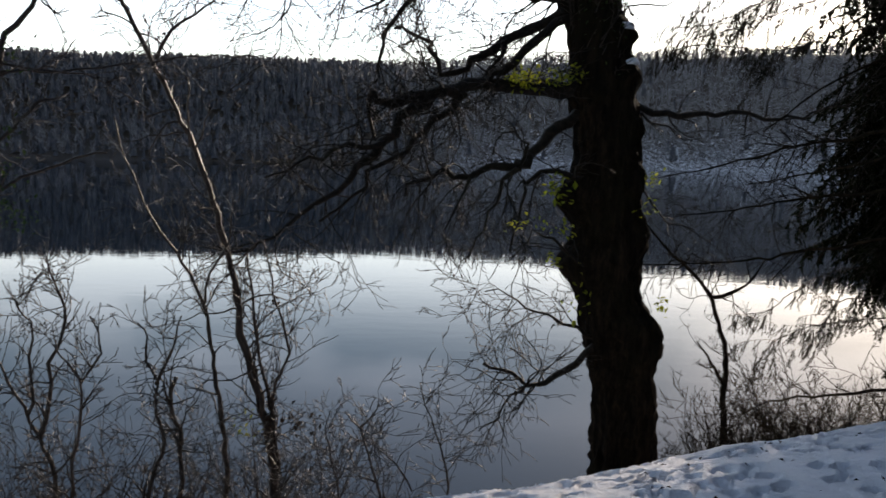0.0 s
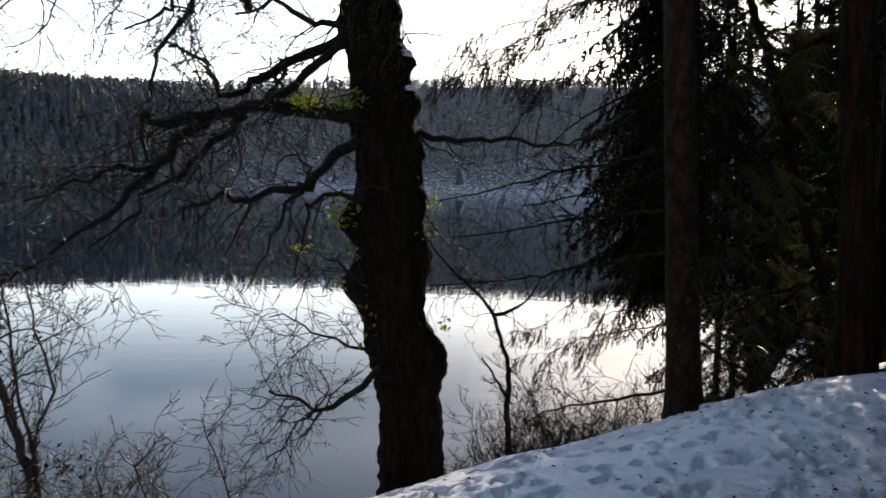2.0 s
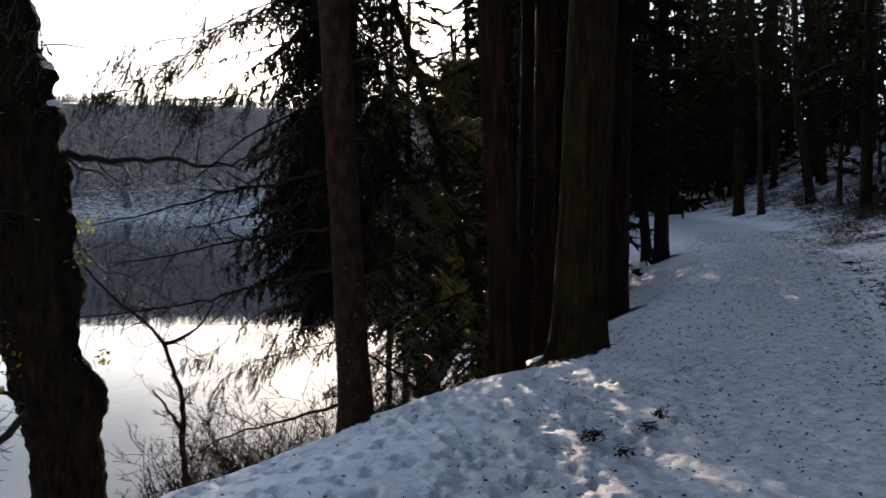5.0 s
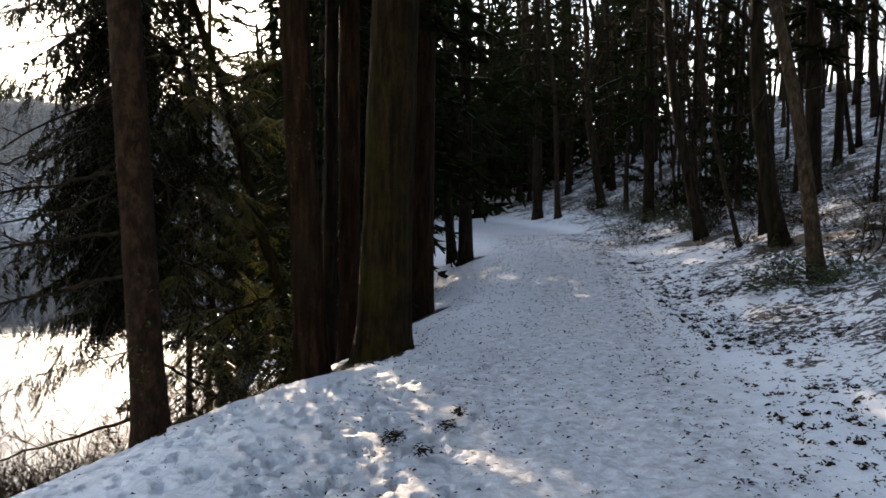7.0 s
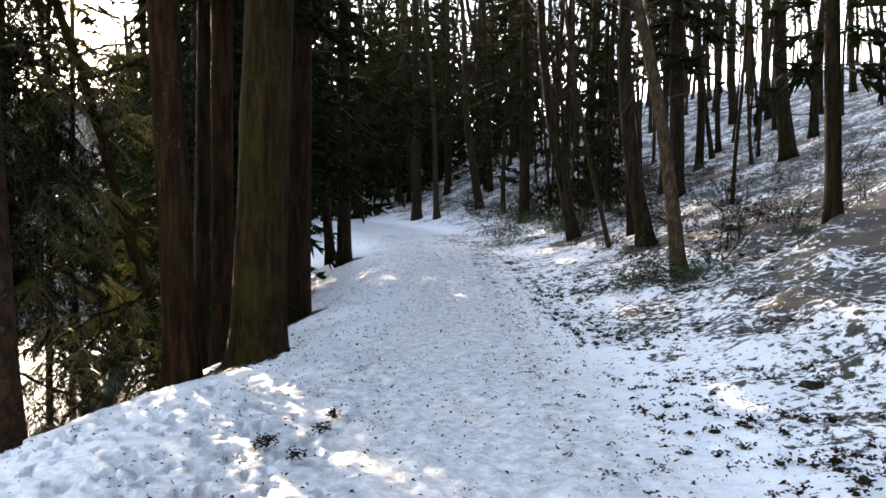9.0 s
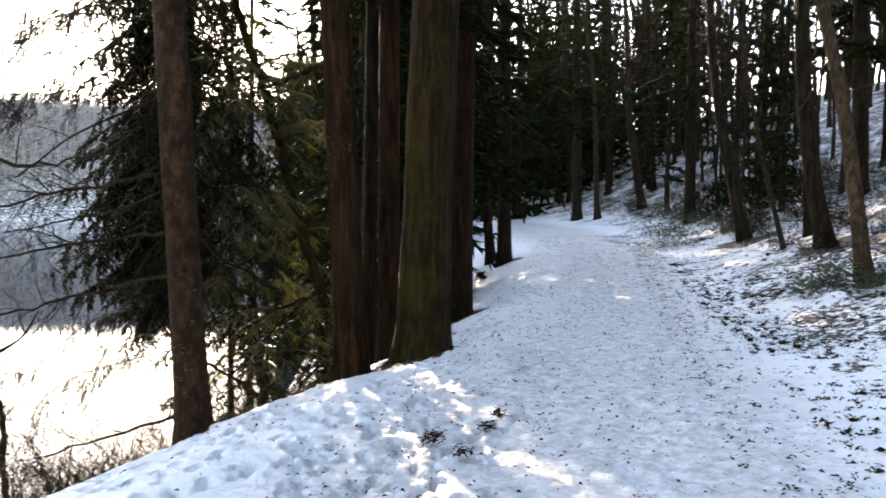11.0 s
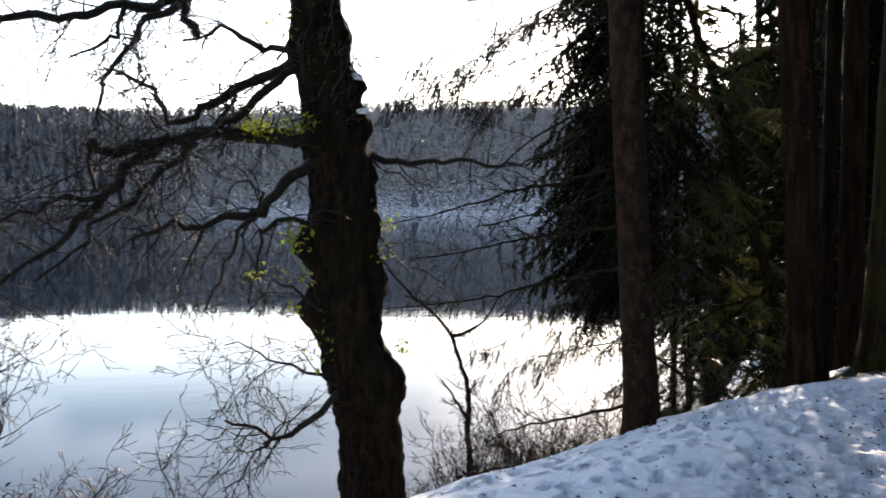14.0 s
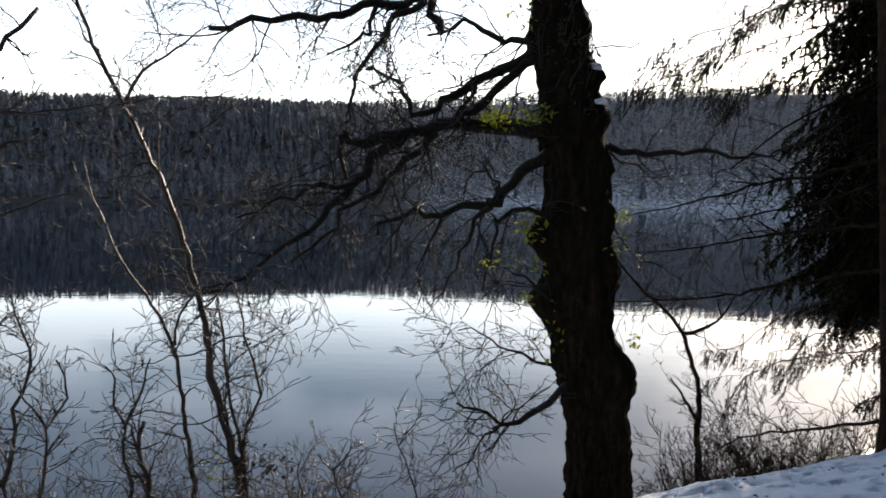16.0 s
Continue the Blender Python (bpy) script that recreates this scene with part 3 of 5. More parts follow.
    limb([(1.28, 7.49, 1.28), (1.14, 7.46, 1.3), (0.97, 7.43, 1.36), (0.74, 7.41, 1.29), (0.71, 7.36, 1.15), (0.65, 7.32, 0.91), (0.58, 7.27, 0.63)], 0.036, 0.007, 3, dens=8, reach=0.70)
    limb([(0.63, 7.37, 1.35), (0.49, 7.35, 1.24), (0.43, 7.33, 1.05), (0.35, 7.31, 0.82), (0.21, 7.29, 0.64)], 0.026, 0.007, 3, dens=9, reach=0.78)
    limb([(0.22, 7.34, 1.27), (0.11, 7.29, 1.06), (-0.01, 7.24, 0.84)], 0.018, 0.006, 3, dens=9, reach=0.70)
    limb([(1.42, 7.47, -0.19), (1.3, 7.48, -0.28), (1.11, 7.49, -0.43), (0.96, 7.49, -0.57), (0.83, 7.49, -0.61), (0.72, 7.49, -0.54), (0.55, 7.49, -0.46), (0.39, 7.48, -0.38)], 0.042, 0.012, 3, dens=13, reach=1.08, start=0.4)
    limb([(0.77, 7.46, -0.57), (0.64, 7.43, -0.68), (0.5, 7.41, -0.86), (0.37, 7.38, -0.99)], 0.016, 0.005, 3, dens=12, reach=0.78)
    limb([(1.37, 7.48, -0.14), (1.23, 7.46, -0.07), (0.99, 7.45, 0.05), (0.75, 7.44, 0.13), (0.58, 7.41, 0.24), (0.35, 7.38, 0.28)], 0.02, 0.005, 3, dens=10, reach=0.93)
    limb([(1.31, 7.39, 0.49), (1.06, 7.37, 0.65), (0.87, 7.35, 0.8), (0.72, 7.31, 0.76), (0.57, 7.27, 0.53)], 0.018, 0.005, 3, dens=10, reach=0.78)
    limb([(1.62, 7.64, 1.91), (1.72, 7.68, 1.9), (1.95, 7.68, 1.86), (2.21, 7.68, 1.85), (2.53, 7.65, 1.87), (2.91, 7.58, 1.84), (3.25, 7.6, 1.88), (3.5, 7.6, 1.98)], 0.042, 0.008, 2, dens=5, reach=0.70)
    limb([(1.72, 7.61, 1.86), (1.92, 7.57, 1.73), (2.12, 7.52, 1.63)], 0.014, 0.004, 2, dens=12, reach=0.54)
    limb([(1.61, 7.59, 2.69), (1.61, 7.66, 2.77), (1.89, 7.66, 2.81), (2.16, 7.66, 2.85)], 0.011, 0.004, 1, dens=6, reach=0.39)
    limb([(1.67, 7.52, 1.3), (1.82, 7.59, 1.11), (2.04, 7.64, 0.9), (2.43, 7.64, 0.73)], 0.012, 0.004, 2, dens=12, reach=0.62)
    for k in range(9):
        z = 3.9 + k * 0.4
        a = rng.uniform(0, 6.28)
        b = Buf()
        p0 = Vector((1.2, 7.72, z)) - base
        grow(b, p0, Vector((math.cos(a), math.sin(a) * 0.6, 0.45)), rng.uniform(1.5, 2.6), 0.05, 3, rng, 0.22, 0.01, 0.12, 3.0, 6)
        piece("limb", b.mesh("limb", [LIMB_BARK]), oak)
    for at, sp, n, sz in [((0.66, 7.45, 2.12), (0.085, 0.07, 0.05), 105, 0.058), ((1.0, 7.42, 2.15), (0.08, 0.06, 0.05), 95, 0.058), ((0.98, 7.35, 1.18), (0.06, 0.05, 0.06), 38, 0.07),
                          ((1.83, 7.5, 1.26), (0.05, 0.05, 0.06), 20, 0.06), ((1.05, 7.3, 0.85), (0.04, 0.05, 0.05), 16, 0.06), ((0.95, 7.3, 0.58), (0.05, 0.05, 0.04), 16, 0.06), ((0.72, 7.2, 0.88), (0.12, 0.05, 0.04), 26, 0.05),
                          ((1.95, 7.4, 0.17), (0.05, 0.04, 0.035), 20, 0.06), ((1.2, 7.3, 0.25), (0.05, 0.05, 0.14), 24, 0.05), ((0.9, 7.5, 3.05), (0.06, 0.05, 0.08), 26, 0.06), ((1.75, 7.4, 1.0), (0.05, 0.05, 0.06), 14, 0.05)]:
        tagged(piece("leaf_tuft", leaf_cluster(Vector(at) - base, sp, n, sz, rng, OAK_LEAF), oak, "yellow-green leaves lit from behind"), kind="stuff")
    vine = Buf()
    for k in range(46):
        z = rng.uniform(2.0, 3.5)
        a = rng.uniform(math.pi * 0.95, math.pi * 2.05)
        r = float(np.interp(z, [2.0, 2.5, 3.3], [0.28, 0.255, 0.23])) + 0.012
        p = Vector((float(np.interp(z, [2.0, 2.5, 3.3], [1.39, 1.32, 1.22])) + math.cos(a) * r, 7.7 + math.sin(a) * r, z)) - base
        grow(vine, p, Vector((-math.sin(a) * rng.choice([-0.5, 0.5]), math.cos(a) * 0.3, 1)), rng.uniform(0.25, 0.5), 0.006, 2, rng, 0.2, 0.0, 0.08, 7.0, 3)
    piece("vine", vine.mesh("vine", [PALE_BARK]), oak, "dry pale creeper stems on the trunk")
    piece("ivy", leaf_cluster(Vector((1.3, 7.42, 2.85)) - base, (0.13, 0.05, 0.3), 60, 0.04, rng, IVY, "ivy"), oak, "dry ivy on the trunk")
    for at, sz in [((1.53, 7.5, 2.58), (0.09, 0.07, 0.05)), ((1.6, 7.47, 2.28), (0.06, 0.05, 0.04)), ((1.3, 7.45, 0.59), (0.1, 0.06, 0.045)), ((1.52, 7.42, 1.22), (0.07, 0.045, 0.065)), ((1.82, 7.5, -0.02), (0.09, 0.08, 0.055)), ((1.44, 7.42, 0.62), (0.05, 0.04, 0.04))]:
        piece("snow_cap", snow_blob(*sz, rng), oak, "patch of old snow", Matrix.Translation(Vector(at) - base))
    return oak


make_oak()


# ---- saplings and shrubs on the bank ----
def sapling(at, stems, label, seed, mat=TWIG_BARK, group="", dens=5.0, reach=0.75):
    rng = random.Random(seed)
    t = thing("sapling", at, label, "sapling", group)
    for ctrl, r0, r1 in stems:
        b = Buf()
        limb_line(b, local(ctrl, at), r0, r1, rng, 3, knot=0.008, dens=dens, reach=reach, sides=6, rise=0.02, wig=0.24, start=0.15)
        piece("stem", b.mesh("stem", [mat]), t)
    return t


root = stand(-1.35, 6.9)
sap = sapling(root, [
    ([tuple(root), (-1.4, 6.86, -1.04), (-1.59, 6.81, -0.17), (-1.65, 6.8, 0.2), (-1.75, 6.77, 0.75), (-1.89, 6.74, 1.25), (-2.05, 6.69, 1.69), (-2.27, 6.62, 2.19), (-2.55, 6.51, 2.89), (-2.7, 6.4, 3.6)], 0.05, 0.01),
    ([tuple(root), (-1.36, 6.87, -0.98), (-1.5, 6.83, -0.13), (-1.54, 6.82, 0.3), (-1.58, 6.82, 0.65)], 0.03, 0.008),
    ([tuple(root), (-1.4, 6.86, -0.65), (-1.26, 6.88, -0.19), (-1.35, 6.87, 0.19), (-1.41, 6.85, 0.5), (-1.45, 6.85, 0.75)], 0.028, 0.006),
    ([(-2.2, 6.57, 2.15), (-2.09, 6.63, 2.38), (-1.93, 6.68, 2.51), (-1.8, 6.71, 2.61), (-1.6, 6.75, 2.75)], 0.016, 0.005),
    ([(-2.25, 6.52, 2.11), (-1.97, 6.61, 2.18), (-1.51, 6.73, 2.19)], 0.008, 0.003),
    ([(-1.98, 6.65, 1.5), (-1.99, 6.6, 1.7), (-1.97, 6.61, 1.94), (-2.01, 6.6, 2.07), (-2.19, 6.54, 2.28)], 0.01, 0.004),
], "bare multi-stemmed sapling growing on the snowy lake bank", 21, PALE_BARK, "", 8.0, 0.75)
rng0 = random.Random(77)
tagged(piece("leaf_tuft", leaf_cluster(Vector((-1.4, 6.84, 0.22)) - root, (0.025, 0.02, 0.03), 16, 0.05, rng0, DEAD_LEAF), sap, "withered brown leaves"), kind="stuff")
tagged(piece("leaf_tuft", leaf_cluster(Vector((-1.2, 6.8, -0.75)) - root, (0.16, 0.1, 0.06), 50, 0.06, rng0, DEAD_LEAF), sap, "withered brown leaves"), kind="stuff")
tagged(piece("leaf_tuft", leaf_cluster(Vector((-1.6, 6.8, -0.8)) - root, (0.08, 0.1, 0.06), 24, 0.05, rng0, OAK_LEAF), sap, "a few green leaves low down"), kind="stuff")
root2 = stand(-1.75, 6.8)
sapling(root2, [([tuple(root2), (-1.77, 6.77, -1.01), (-1.86, 6.74, -0.11), (-1.9, 6.73, 0.21), (-2.06, 6.69, 0.58), (-2.27, 6.62, 0.94), (-2.45, 6.55, 1.38), (-2.5, 6.5, 1.7)], 0.035, 0.006),
                ([(-1.9, 6.73, 0.25), (-1.85, 6.7, 0.5), (-1.7, 6.7, 0.75), (-1.68, 6.7, 1.0)], 0.014, 0.005)], "slender bare sapling on the lake bank", 22)


def shrub_mesh(seed, height, stems, mat, thin=0.0026):
    """A bare shrub of several wiry stems, rooted at its foot."""
    rng = random.Random(seed)
    out = []
    for _ in range(stems):
        b = Buf()
        a = rng.uniform(0, 6.28)
        grow(b, Vector((math.cos(a) * 0.08, math.sin(a) * 0.08, 0)), Vector((math.cos(a) * 0.35, math.sin(a) * 0.35, 1)), height * rng.uniform(0.75, 1.1), 0.015, 3, rng, 0.15, 0.03, 0.12, 3.7, 4, 0.25, 0, None, 1.0, thin, (0.35, 0.62))
        out.append(b.mesh("stem", [mat]))
    return out


SHRUBS = [shrub_mesh(31, 2.4, 5, TWIG_BARK), shrub_mesh(32, 2.1, 6, TWIG_BARK), shrub_mesh(33, 1.5, 5, PALE_BARK), shrub_mesh(34, 2.8, 4, TWIG_BARK), shrub_mesh(35, 2.2, 6, WOOD_BARK, 0.0042), shrub_mesh(36, 1.9, 7, WOOD_BARK, 0.0042)]


def shrub(kind, x, y, scale, turn, label):
    t = thing("shrub", stand(x, y), label, "shrub", "shrubs on the bank")
    t.rotation_euler.z, t.scale = turn, (scale,) * 3
    for me in SHRUBS[kind]:
        piece("stem", me, t)
    return t


foot_a = stand(-2.78, 5.98)
sapling(foot_a, [
    ([tuple(foot_a), (-2.8, 5.98, -1.07), (-2.84, 5.96, -0.77), (-2.89, 5.94, -0.62), (-2.98, 5.89, -0.37), (-3.05, 5.85, -0.18), (-3.09, 5.83, -0.06), (-3.18, 5.78, 0.15)], 0.03, 0.008),
    ([(-2.89, 5.94, -0.62), (-2.82, 5.99, -0.35), (-2.82, 6.01, -0.08), (-2.75, 6.05, 0.13), (-2.73, 6.08, 0.33), (-2.8, 6.07, 0.49), (-2.85, 6.06, 0.7)], 0.02, 0.006),
    ([(-2.95, 5.91, -0.43), (-2.9, 5.88, -0.23), (-2.89, 5.84, 0.02), (-2.85, 5.82, 0.25), (-2.91, 5.75, 0.39), (-2.93, 5.69, 0.49)], 0.014, 0.005),
], "bare forked shrub on the lake bank", 221, TWIG_BARK, "shrubs on the bank", 13.0, 0.55)
foot_b = stand(-2.58, 5.75)
sapling(foot_b, [
    ([tuple(foot_b), (-2.58, 5.75, -0.93), (-2.58, 5.77, -0.7), (-2.53, 5.81, -0.47), (-2.52, 5.83, -0.17), (-2.41, 5.89, 0.02), (-2.43, 5.9, 0.19), (-2.48, 5.9, 0.3)], 0.022, 0.006),
    ([(-2.5, 5.78, -0.15), (-2.61, 5.77, 0), (-2.66, 5.78, 0.08), (-2.7, 5.8, 0.19)], 0.012, 0.005),
], "bare forked shrub on the lake bank", 222, PALE_BARK, "shrubs on the bank", 13.0, 0.55)
foot_c = stand(-2.18, 6.12)
sapling(foot_c, [
    ([tuple(foot_c), (-2.18, 6.13, -1.12), (-2.06, 6.18, -0.72), (-2.12, 6.18, -0.49), (-2.12, 6.2, -0.26), (-2.2, 6.19, -0.1), (-2.19, 6.21, 0.08), (-2.25, 6.2, 0.18)], 0.026, 0.006),
    ([(-2.11, 6.15, -0.26), (-2.02, 6.14, -0.08), (-1.95, 6.13, 0.09), (-1.91, 6.11, 0.29)], 0.014, 0.005),
], "crooked bare shrub on the lake bank", 223, TWIG_BARK, "shrubs on the bank", 13.0, 0.55)
foot_d = stand(-1.99, 6.29)
sapling(foot_d, [
    ([tuple(foot_d), (-1.98, 6.29, -1.06), (-1.99, 6.29, -0.66), (-2.05, 6.27, -0.45), (-2, 6.29, -0.26)], 0.022, 0.016),
], "broken dark stem on the lake bank", 224, TWIG_BARK, "shrubs on the bank", 13.0, 0.55)
foot_e = stand(-0.42, 5.99)
sapling(foot_e, [
    ([tuple(foot_e), (-0.42, 5.98, -1.04), (-0.52, 5.98, -0.71), (-0.58, 5.97, -0.5), (-0.69, 5.96, -0.38)], 0.014, 0.005),
    ([(-0.58, 5.97, -0.5), (-0.5, 5.98, -0.42), (-0.43, 5.98, -0.3)], 0.01, 0.004),
], "pale dead twig standing in the bank", 225, PALE_BARK, "shrubs on the bank", 13.0, 0.55)
foot_f = stand(-0.75, 6.15)
sapling(foot_f, [
    ([tuple(foot_f), (-0.75, 6.15, -1.12), (-0.83, 6.14, -0.69), (-0.85, 6.14, -0.57), (-0.81, 6.15, -0.43)], 0.012, 0.004),
    ([(-0.2, 6.2, -1.07), (-0.31, 6.19, -0.86), (-0.58, 6.17, -0.62)], 0.008, 0.004),
], "pale dead twig standing in the bank", 226, PALE_BARK, "shrubs on the bank", 13.0, 0.55)
foot_g = stand(0.09, 6.6)
sapling(foot_g, [
    ([tuple(foot_g), (0.07, 6.6, -1.21), (0.01, 6.6, -0.86), (-0.12, 6.6, -0.52), (-0.17, 6.6, -0.34)], 0.013, 0.004),
], "thin bare stem beside the oak", 227, TWIG_BARK, "shrubs on the bank", 13.0, 0.55)
alder_at = stand(-3.35, 4.7)
alder = sapling(alder_at, [
    ([(-3.35, 4.7, 1.0), (-2.49, 4.79, 1.52), (-2.43, 4.85, 1.62), (-2.37, 4.91, 1.69), (-2.3, 4.97, 1.76), (-2.23, 5.03, 1.78)], 0.024, 0.008),
    ([(-3.35, 4.7, 0.7), (-2.45, 4.7, 1.24), (-2.31, 4.8, 1.35), (-2.18, 4.89, 1.4), (-2.07, 4.96, 1.45), (-1.99, 5.02, 1.45)], 0.02, 0.006),
    ([(-3.32, 4.72, 1.9), (-2.61, 5.07, 1.91), (-2.56, 5.18, 1.95), (-2.4, 5.34, 1.94), (-2.2, 5.5, 2), (-1.98, 5.66, 2.03)], 0.016, 0.006),
    ([(-3.35, 4.7, 1.4), (-2.57, 4.86, 1.86), (-2.52, 4.89, 2.02), (-2.49, 4.9, 2.12), (-2.4, 4.95, 2.25), (-2.32, 4.98, 2.34), (-2.19, 5.05, 2.52)], 0.026, 0.014),
    ([(-2.9, 4.9, 2.0), (-2.32, 5.31, 1.94), (-2.24, 5.39, 1.93), (-2.11, 5.47, 1.87), (-1.96, 5.56, 1.76)], 0.01, 0.004),
    ([tuple(alder_at), (-3.4, 4.65, 0.6), (-3.35, 4.7, 1.6), (-3.2, 4.75, 3.0), (-3.3, 4.8, 4.6)], 0.07, 0.03),
], "bare bank tree with pale sunlit twigs reaching over the water", 228, PALE_BARK, "", 6.0, 0.45)
# tufts take the darker ivy material, so their shade is in the colour
for at in [(-2.35, 4.64, 2.03), (-2.37, 4.63, 1.91), (-2.37, 4.63, 1.55), (-2.35, 4.64, 1.37), (-2.39, 4.62, 1.23), (-2.35, 4.64, 1.11), (-2.31, 4.66, 1.08), (-2.4, 4.62, 1.16)]:
    tagged(piece("leaf_tuft", leaf_cluster(Vector(at) - alder_at, (0.05, 0.05, 0.05), 20, 0.034, rng0, IVY), alder, "small green leaves, shade put into their dull colour"), kind="stuff")

for kind, x, y, sc, turn in [(3, -3.9, 7.4, 1.1, 3.0), (2, -0.75, 6.4, 0.8, 1.0), (2, -1.9, 6.0, 0.8, 4.0), (1, -2.9, 6.3, 0.85, 5.0), (3, -2.6, 7.3, 0.95, 1.0), (0, -4.0, 6.8, 1.0, 5.1), (1, -1.2, 6.5, 0.75, 3.9),
                             (2, -2.5, 5.9, 0.9, 0.2), (1, -1.0, 7.0, 0.65, 0.9), (2, -3.1, 6.2, 0.9, 2.4), (2, -1.4, 6.2, 0.8, 5.5), (1, -1.7, 6.5, 0.75, 2.9), (2, -0.3, 6.3, 0.6, 0.6)]:
    shrub(kind, x, y, sc, turn, "bare wiry shrub on the snowy bank above the water" if kind != 2 else "pale bare twigs on the snowy bank")

# small crooked tree behind the oak
root3 = stand(4.2, 12.1)
small = sapling(root3, [([tuple(root3), (4.25, 12.3, -2.91), (4.21, 12.3, -2.12), (4.2, 12.3, -1.49), (4.08, 12.33, -0.99), (3.95, 12.38, -0.59), (3.66, 12.48, -0.22), (3.3, 12.5, 0.08), (2.83, 12.5, 0.66)], 0.085, 0.014),
                        ([(3.96, 12.38, -0.61), (4.25, 12.39, -0.54), (4.54, 12.39, -0.34), (4.72, 12.39, -0.04)], 0.034, 0.01),
                        ([(4.21, 12.3, -1.93), (3.9, 12.15, -1.46), (3.72, 12.15, -1.22)], 0.034, 0.008)], "small crooked bare tree near the water's edge", 23, WOOD_BARK)
for kind, x, y, sc, turn in [(0, 4.3, 11.4, 1.0, 0.3), (1, 3.9, 11.0, 1.0, 1.3), (1, 4.8, 10.8, 1.0, 2.3), (0, 5.2, 10.4, 0.9, 4.3), (1, 3.4, 10.8, 0.9, 5.3), (0, 4.5, 10.2, 0.8, 1.9), (1, 4.1, 10.3, 0.9, 0.7), (1, 5.4, 9.9, 0.8, 2.7), (1, 4.2, 11.6, 1.0, 3.7), (1, 4.5, 11.2, 0.9, 4.7), (1, 3.8, 11.6, 0.9, 5.7), (0, 4.9, 11.4, 0.8, 2.0), (1, 4.6, 10.6, 0.8, 1.0), (1, 4.0, 10.7, 0.9, 2.2), (0, 4.4, 10.9, 0.85, 3.3), (1, 3.7, 11.2, 0.9, 0.4), (1, 4.4, 9.9, 0.8, 5.0), (1, 5.1, 10.9, 0.9, 1.5)]:
    shrub(kind + 4, x, y, sc, turn, "tangled bare bush at the foot of the bank")


for kind, x, y, sc, turn in [(0, 5.6, 8.35, 0.42, 0.5), (1, 5.95, 8.2, 0.4, 1.7), (0, 6.3, 8.05, 0.38, 3.2), (1, 5.25, 8.6, 0.4, 4.4)]:
    shrub(kind + 4, x, y, sc, turn, "low brown bush under the evergreens on the bank")


# ---- evergreen branches ----
def needle_branch(seed, length, hang, mat, pitch=0.055, blade=0.05, width=0.007, every=0.024, droop=0.12, twig=0.34):
    """A drooping evergreen branch along +x, side twigs hung with needles."""
    rng = random.Random(seed)
    b = Buf()
    n = 12
    pts = []
    for i in range(n + 1):
        f = i / n
        pts.append(Vector((length * f, 0.06 * length * math.sin(f * 3 + seed), -droop * length * f * f + 0.03 * math.sin(f * 5))))
    b.tube(pts, [0.016 * (1 - 0.8 * i / n) for i in range(n + 1)], 4, 0)
    count = int(length / pitch)
    for k in range(count):
        f = 0.12 + 0.88 * k / count
        i = min(n - 1, int(f * n))
        p = pts[i].lerp(pts[i + 1], f * n - i)
        side = 1 if k % 2 else -1
        ln = twig * length ** 0.5 * (0.35 + 0.9 * math.sin(min(1.0, f * 1.15) * 2.75)) * rng.uniform(0.6, 1.15)
        d = Vector((rng.uniform(0.35, 0.75), side * rng.uniform(0.5, 0.9), rng.uniform(-0.2, 0.25) - hang * 0.4)).normalized()
        q, tw = p.copy(), [p.copy()]
        m = max(2, int(ln / 0.08))
        for _ in range(m):
            d = (d + Vector((0, 0, -hang * 0.35)) + gauss_vec(rng, 0.1)).normalized()
            q = q + d * (ln / m)
            tw.append(q.copy())
        b.tube(tw, [0.004] * m + [0.002], 3, 0, False)
        for j in range(int(ln / every)):
            g = j * every / ln * m
            ii = min(m - 1, int(g))
            at = tw[ii].lerp(tw[ii + 1], g - ii)
            dd = (tw[ii + 1] - tw[ii]).normalized()
            for _ in range(2):
                w = (dd * 0.9 + gauss_vec(rng, 0.55)).normalized()
                b.blade(at, w, width, blade * rng.uniform(0.7, 1.3))
    return b.mesh("branch", [TWIG_BARK, mat], False)


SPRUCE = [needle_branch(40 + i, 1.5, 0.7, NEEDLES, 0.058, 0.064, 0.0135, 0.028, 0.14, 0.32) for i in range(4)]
YEW = [needle_branch(60 + i, 1.3, 0.55, NEEDLES_BACKLIT, 0.055, 0.042, 0.0062, 0.026, 0.16, 0.36) for i in range(4)]
def whorl(seed, arms, length):
    """A ring of drooping branches, coarse needles, for trees standing farther off."""
    rng = random.Random(seed)
    b = Buf()
    for k in range(arms):
        a = 2 * math.pi * (k + rng.uniform(-0.3, 0.3)) / arms
        out = Vector((math.cos(a), math.sin(a), 0))
        side = Vector((-out.y, out.x, 0))
        dip, ln = rng.uniform(0.1, 0.5), length * rng.uniform(0.75, 1.15)
        tip = [out * (ln * f) + Vector((0, 0, -dip * ln * f * f)) for f in (0, 0.35, 0.7, 1.0)]
        b.tube(tip, [0.02, 0.014, 0.009, 0.003], 3, 0, False)
        for j in range(11):
            f = rng.uniform(0.2, 1.0)
            p = out * (ln * f) + Vector((0, 0, -dip * ln * f * f))
            for sgn in (-1, 1):
                d = (out * rng.uniform(0.2, 0.9) + side * sgn * rng.uniform(0.3, 1.0) + Vector((0, 0, rng.uniform(-0.9, 0.1)))).normalized()
                w = ln * rng.uniform(0.18, 0.34) * (1.1 - 0.5 * f)
                for q in range(2):
                    b.blade(p + d * w * 0.35 * q, (d + gauss_vec(rng, 0.35)).normalized(), 0.05, w * 0.95)
    return b


COARSE = [whorl(70 + i, 4, 1.5) for i in range(4)]


